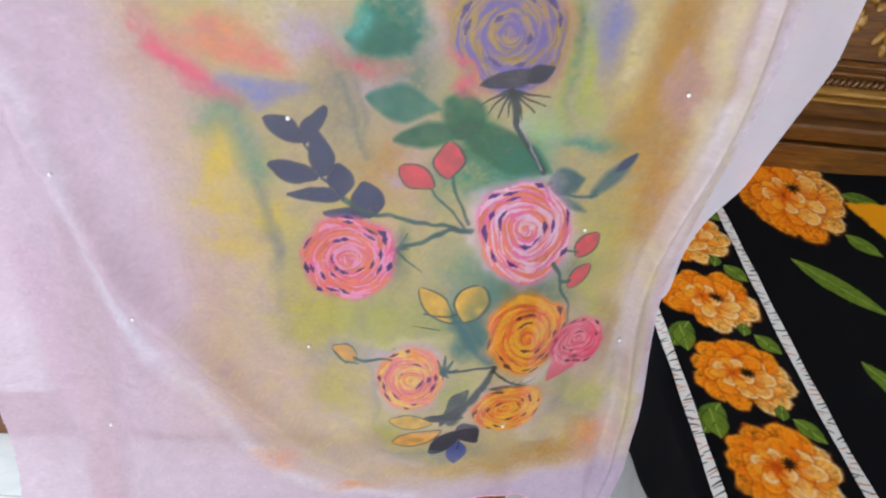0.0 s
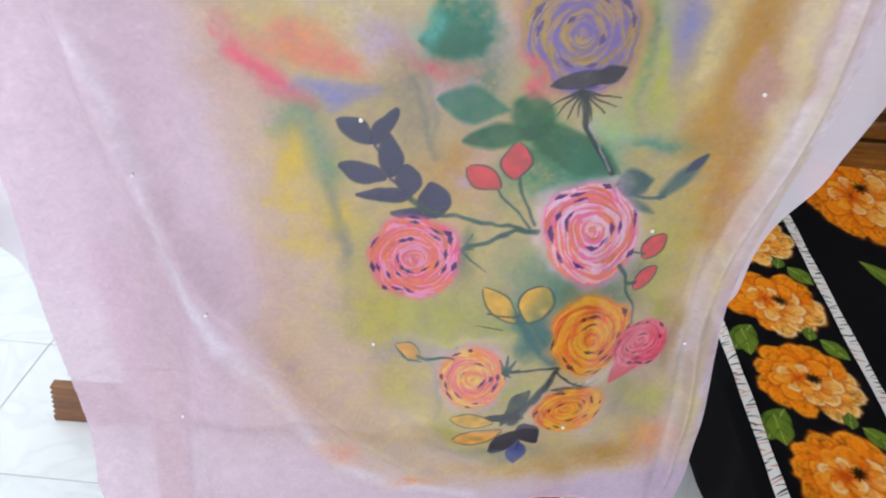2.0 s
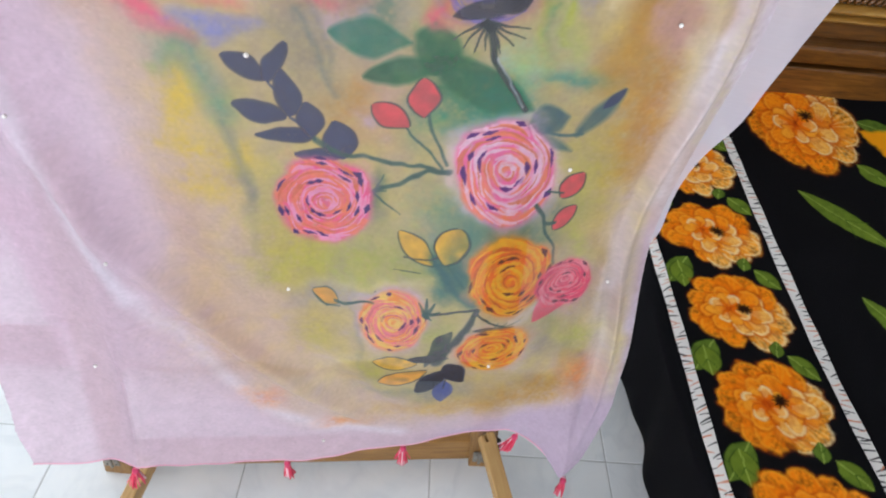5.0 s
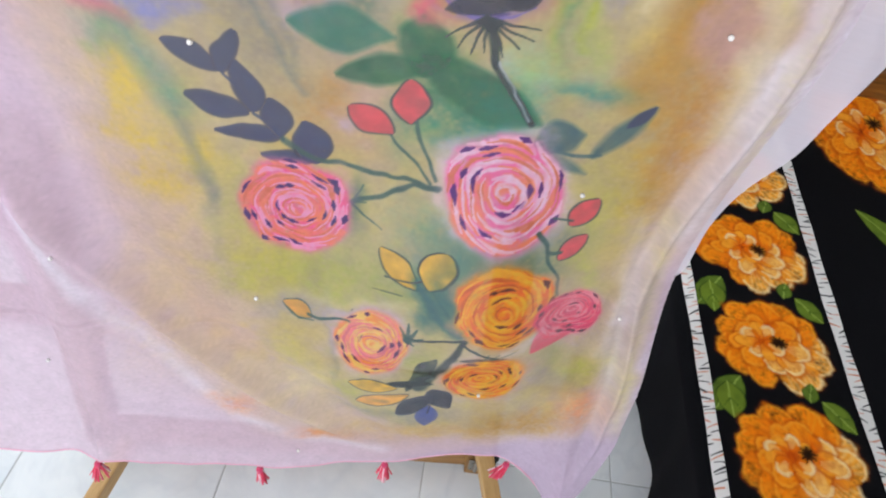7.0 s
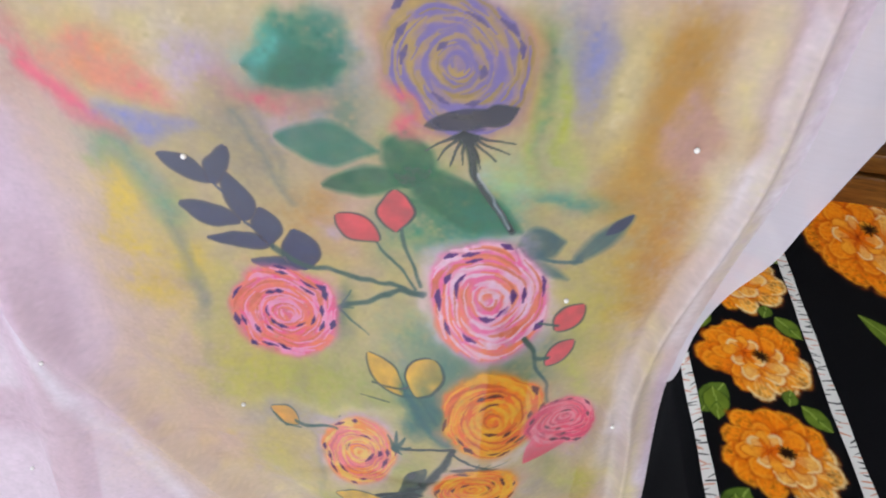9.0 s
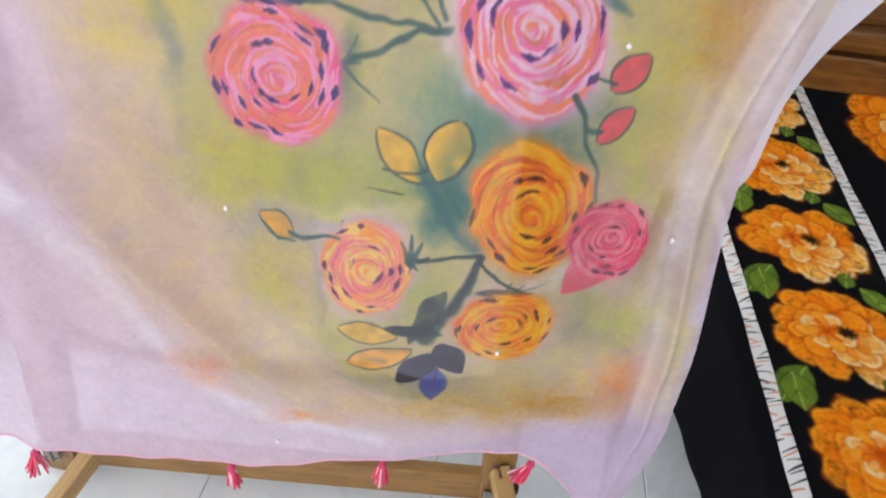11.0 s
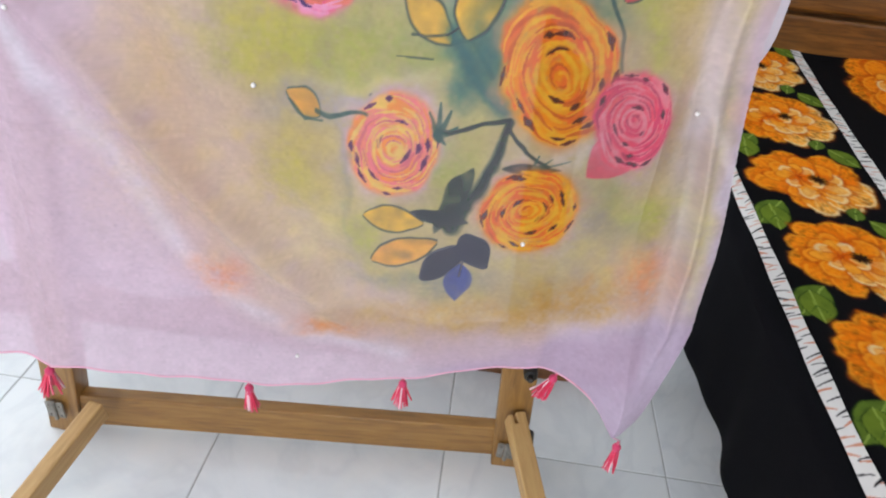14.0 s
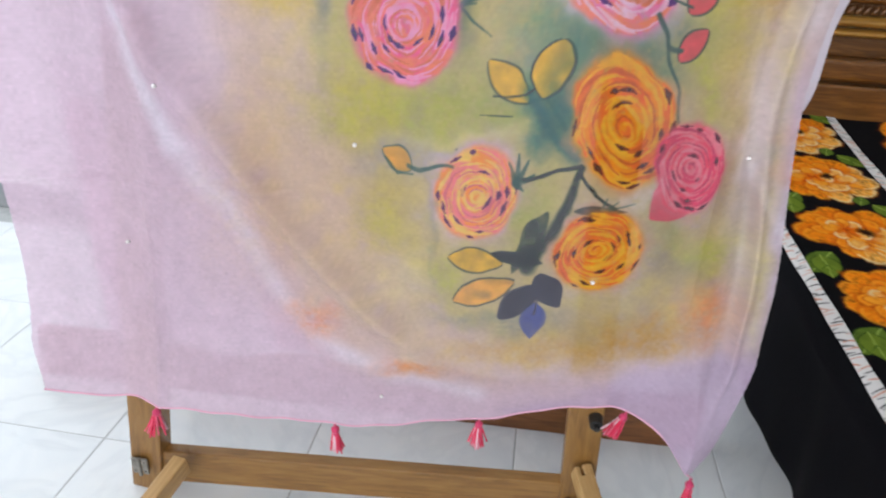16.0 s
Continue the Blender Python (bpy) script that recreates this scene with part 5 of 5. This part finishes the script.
Yc = Yc + 0.012 * roll ** 2 + 0.006 * np.sin((Xc - 0.1) * 60 + Zc * 5) * sstep(0.06, 0.15, Xc)
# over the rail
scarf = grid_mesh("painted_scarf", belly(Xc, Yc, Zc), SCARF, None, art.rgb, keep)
tagged(scarf, "sheer pale pink scarf hand-painted with roses, hung over an easel", "scarf")

# back layer of the same scarf, behind the easel's posts
bx = np.linspace(-0.90, 0.42, 90)
bz = np.linspace(0.30, 1.59, 90)
Xb, Zb = np.meshgrid(bx, bz)
edge = 0.206 + 0.054 * sstep(1.02, 1.19, Zb) + 0.050 * sstep(1.17, 1.34, Zb)
side_l = -0.90 - 0.13 * sstep(0.58, 0.72, Zb) - 0.14 * sstep(0.72, 1.0, Zb)
Xb = side_l + (Xb + 0.90) / 1.32 * (edge - side_l)
Yb = 0.93 + 0.08 * (np.minimum(Xb, 0.0) + 0.3) - 0.17 * sstep(0.75, 1.1, Zb) + 0.014 * np.sin(Xb * 23 + Zb * 4) + 0.008 * np.sin(Xb * 57 - Zb * 6) * sstep(-0.1, 0.2, Xb)
# its free side swings forward beside the painted face
swing = sstep(-0.1, 0.14, Xb) * sstep(0.75, 0.98, Zb) * sstep(1.57, 1.47, Zb)
Yb = Yb + (0.698 + 0.006 * np.sin(Xb * 75 + Zb * 3) - Yb) * swing
rgbb = np.empty(Xb.shape + (3,))
rgbb[:] = hue(232, 222, 234)
part_b = grid_mesh("back_fall", np.stack([Xb, Yb, Zb], -1), SCARF, scarf, rgbb)
tagged(part_b, "plain pale pink back fall of the scarf")
# a doubled fold that lies against the back fall
fx_, fz_ = np.linspace(-0.93, -0.33, 40), np.linspace(0.31, 0.88, 30)
Xf, Zf = np.meshgrid(fx_, fz_)
Yf = 0.945 + 0.08 * (Xf + 0.3) + 0.012 * np.sin(Xf * 17 + Zf * 2) + 0.008 * np.sin(Xf * 45)
rgbf = np.empty(Xf.shape + (3,))
rgbf[:] = hue(206, 160, 178)
tagged(grid_mesh("inner_fold", np.stack([Xf, Yf, Zf], -1), SCARF, scarf, rgbf), "doubled pink fold behind the painted face")
# the turn over the rail
ty = np.linspace(0, 1, 14)
tx = np.linspace(-0.78, 0.22, 60)
Xt, Tt = np.meshgrid(tx, ty)
yf, yb = scarf_y(Xt, np.full_like(Xt, 1.588)), 0.76 + 0.08 * (np.minimum(Xt, 0.0) + 0.3)
Yt = yf + (yb - yf) * (0.5 - 0.5 * np.cos(math.pi * Tt))
Zt = 1.588 + 0.05 * np.sin(math.pi * Tt)
rgbt = np.empty(Xt.shape + (3,))
rgbt[:] = GROUND
grid_mesh("rail_fold", np.stack([Xt, Yt, Zt], -1), SCARF, scarf, rgbt)


def face(x, z, lift=0.0):
    y = float(scarf_y(np.array(x), np.array(z)))
    nr = min(max((x - 0.04) / 0.11, 0), 1) * float(sstep(0.68, 0.46, np.array(z)))
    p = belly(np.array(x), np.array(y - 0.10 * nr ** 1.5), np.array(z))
    return Vector((float(p[0]), float(p[1]) - lift, float(p[2])))


# rolled hem in bright pink thread
bm = bmesh.new()
pts = [face(x, float(hem_z(np.array(x))) + 0.001) for x in np.linspace(-0.775, TIP_X, 160)]
tube(bm, pts, 0.0014, 6)
dyed(smooth(part("hem", bm, THREAD, scarf, "rolled hem in bright pink thread")), srgb(240, 182, 204))
for x, z in ((-0.359, 1.218), (0.119, 1.293), (-0.328, 0.87), (0.150, 0.877), (-0.29, 0.492), (-0.651, 0.70), (-0.629, 1.136), (0.044, 1.082), (-0.016, 0.708), (-0.56, 0.93)):
    bm = bmesh.new()
    bmesh.ops.create_uvsphere(bm, u_segments=12, v_segments=8, radius=0.0029, matrix=Matrix.Translation(face(x, z, 0.003)))
    smooth(part("pearl_bead", bm, PEARL, scarf, "small white pearl bead"))


def tassel(at, swing, length, spread, seed):
    """A bound head and a skirt of pink and white threads, hung from the hem."""
    rng = random.Random(seed)
    bm = bmesh.new()
    cols = []
    head = Vector(at) + Vector(swing) * 0.22 * length
    d = (Vector(swing)).normalized()
    side, depth = d.orthogonal().normalized(), d.cross(d.orthogonal()).normalized()
    tints = (srgb(236, 64, 100), srgb(224, 46, 84), srgb(240, 110, 136), srgb(246, 206, 214))
    for i in range(34):
        a, k = rng.random() * 2 * math.pi, math.sqrt(rng.random())
        off = side * math.cos(a) * k + depth * math.sin(a) * k
        curl = side * rng.uniform(-1, 1) + depth * rng.uniform(-1, 1)
        end = length * rng.uniform(0.82, 1.05)
        pts = []
        for j in range(6):
            t = j / 5
            flare = 0.0035 + spread * t ** 0.8
            pts.append(head + d * end * 0.8 * t + off * flare + curl * 0.004 * t * t)
        before = len(bm.verts)
        tube(bm, pts, 0.0013, 4)
        cols += [tints[(0, 1, 2, 0, 1, 3)[i % 6]]] * (len(bm.verts) - before)
    ob = smooth(part("tassel", bm, THREAD, scarf, "bright pink and white thread tassel"))
    at_ = ob.data.attributes.new("paint", "FLOAT_COLOR", "POINT")
    at_.data.foreach_set("color", np.array([(*c, 1.0) for c in cols], np.float32).reshape(-1))
    bm = bmesh.new()
    tube(bm, [Vector(at), Vector(at) + Vector(swing) * 0.12 * length, head], 0.0022, 6)
    bmesh.ops.create_uvsphere(bm, u_segments=10, v_segments=8, radius=0.0065, matrix=Matrix.Translation(head))
    bmesh.ops.create_uvsphere(bm, u_segments=10, v_segments=8, radius=0.0055, matrix=Matrix.Translation(head + d * 0.008))
    knot = dyed(smooth(part("tassel_head", bm, THREAD, ob, "tied pink tassel head")), srgb(216, 70, 110))
    return ob


for i, (x, sw, ln, sp) in enumerate(((-0.614, (-0.1, -0.1, -1), 0.045, 0.011), (-0.358, (0.05, 0, -1), 0.05, 0.007), (-0.145, (0.0, -0.1, -1), 0.045, 0.010), (0.068, (-0.45, -0.2, -1), 0.045, 0.009), (TIP_X - 0.002, (0.04, 0, -1), 0.062, 0.006))):
    tassel(face(x, float(hem_z(np.array(x)))), sw, ln, sp, i)

# ---- floor tiles, last ----
me = bpy.data.meshes.new("floor")
bm = one_box((X1 - X0 + 0.4, Y1 - Y0 + 0.4, 0.12), pose((X0 + X1) / 2, (Y0 + Y1) / 2, -0.0614), 0)
bm.to_mesh(me)
bm.free()
me.materials.append(GROUT)
floor = tagged(new("floor", me), "white marbled floor tiles with thin grey joints", "floor", kind="structure")
PITCH = 0.47
bm = one_box((PITCH - 0.0028, PITCH - 0.0028, 0.008), pose(0, 0, -0.004), 0.0012, 1)
tile_mesh = bpy.data.meshes.new("tile")
bm.to_mesh(tile_mesh)
bm.free()
tile_mesh.materials.append(TILE)
for i in range(-8, 7):
    for j in range(-8, 4):
        x, y = 0.4 + PITCH * (i + 0.5), 0.9 + PITCH * (j + 0.5)
        if X0 - 0.1 < x < X1 + 0.1 and Y0 - 0.1 < y < Y1 + 0.1:
            t = new("tile", tile_mesh)
            t.location = (x, y, 0)
            t.rotation_euler[2] = math.pi / 2 * ((i * 7 + j * 3) % 4)
            t.parent = floor
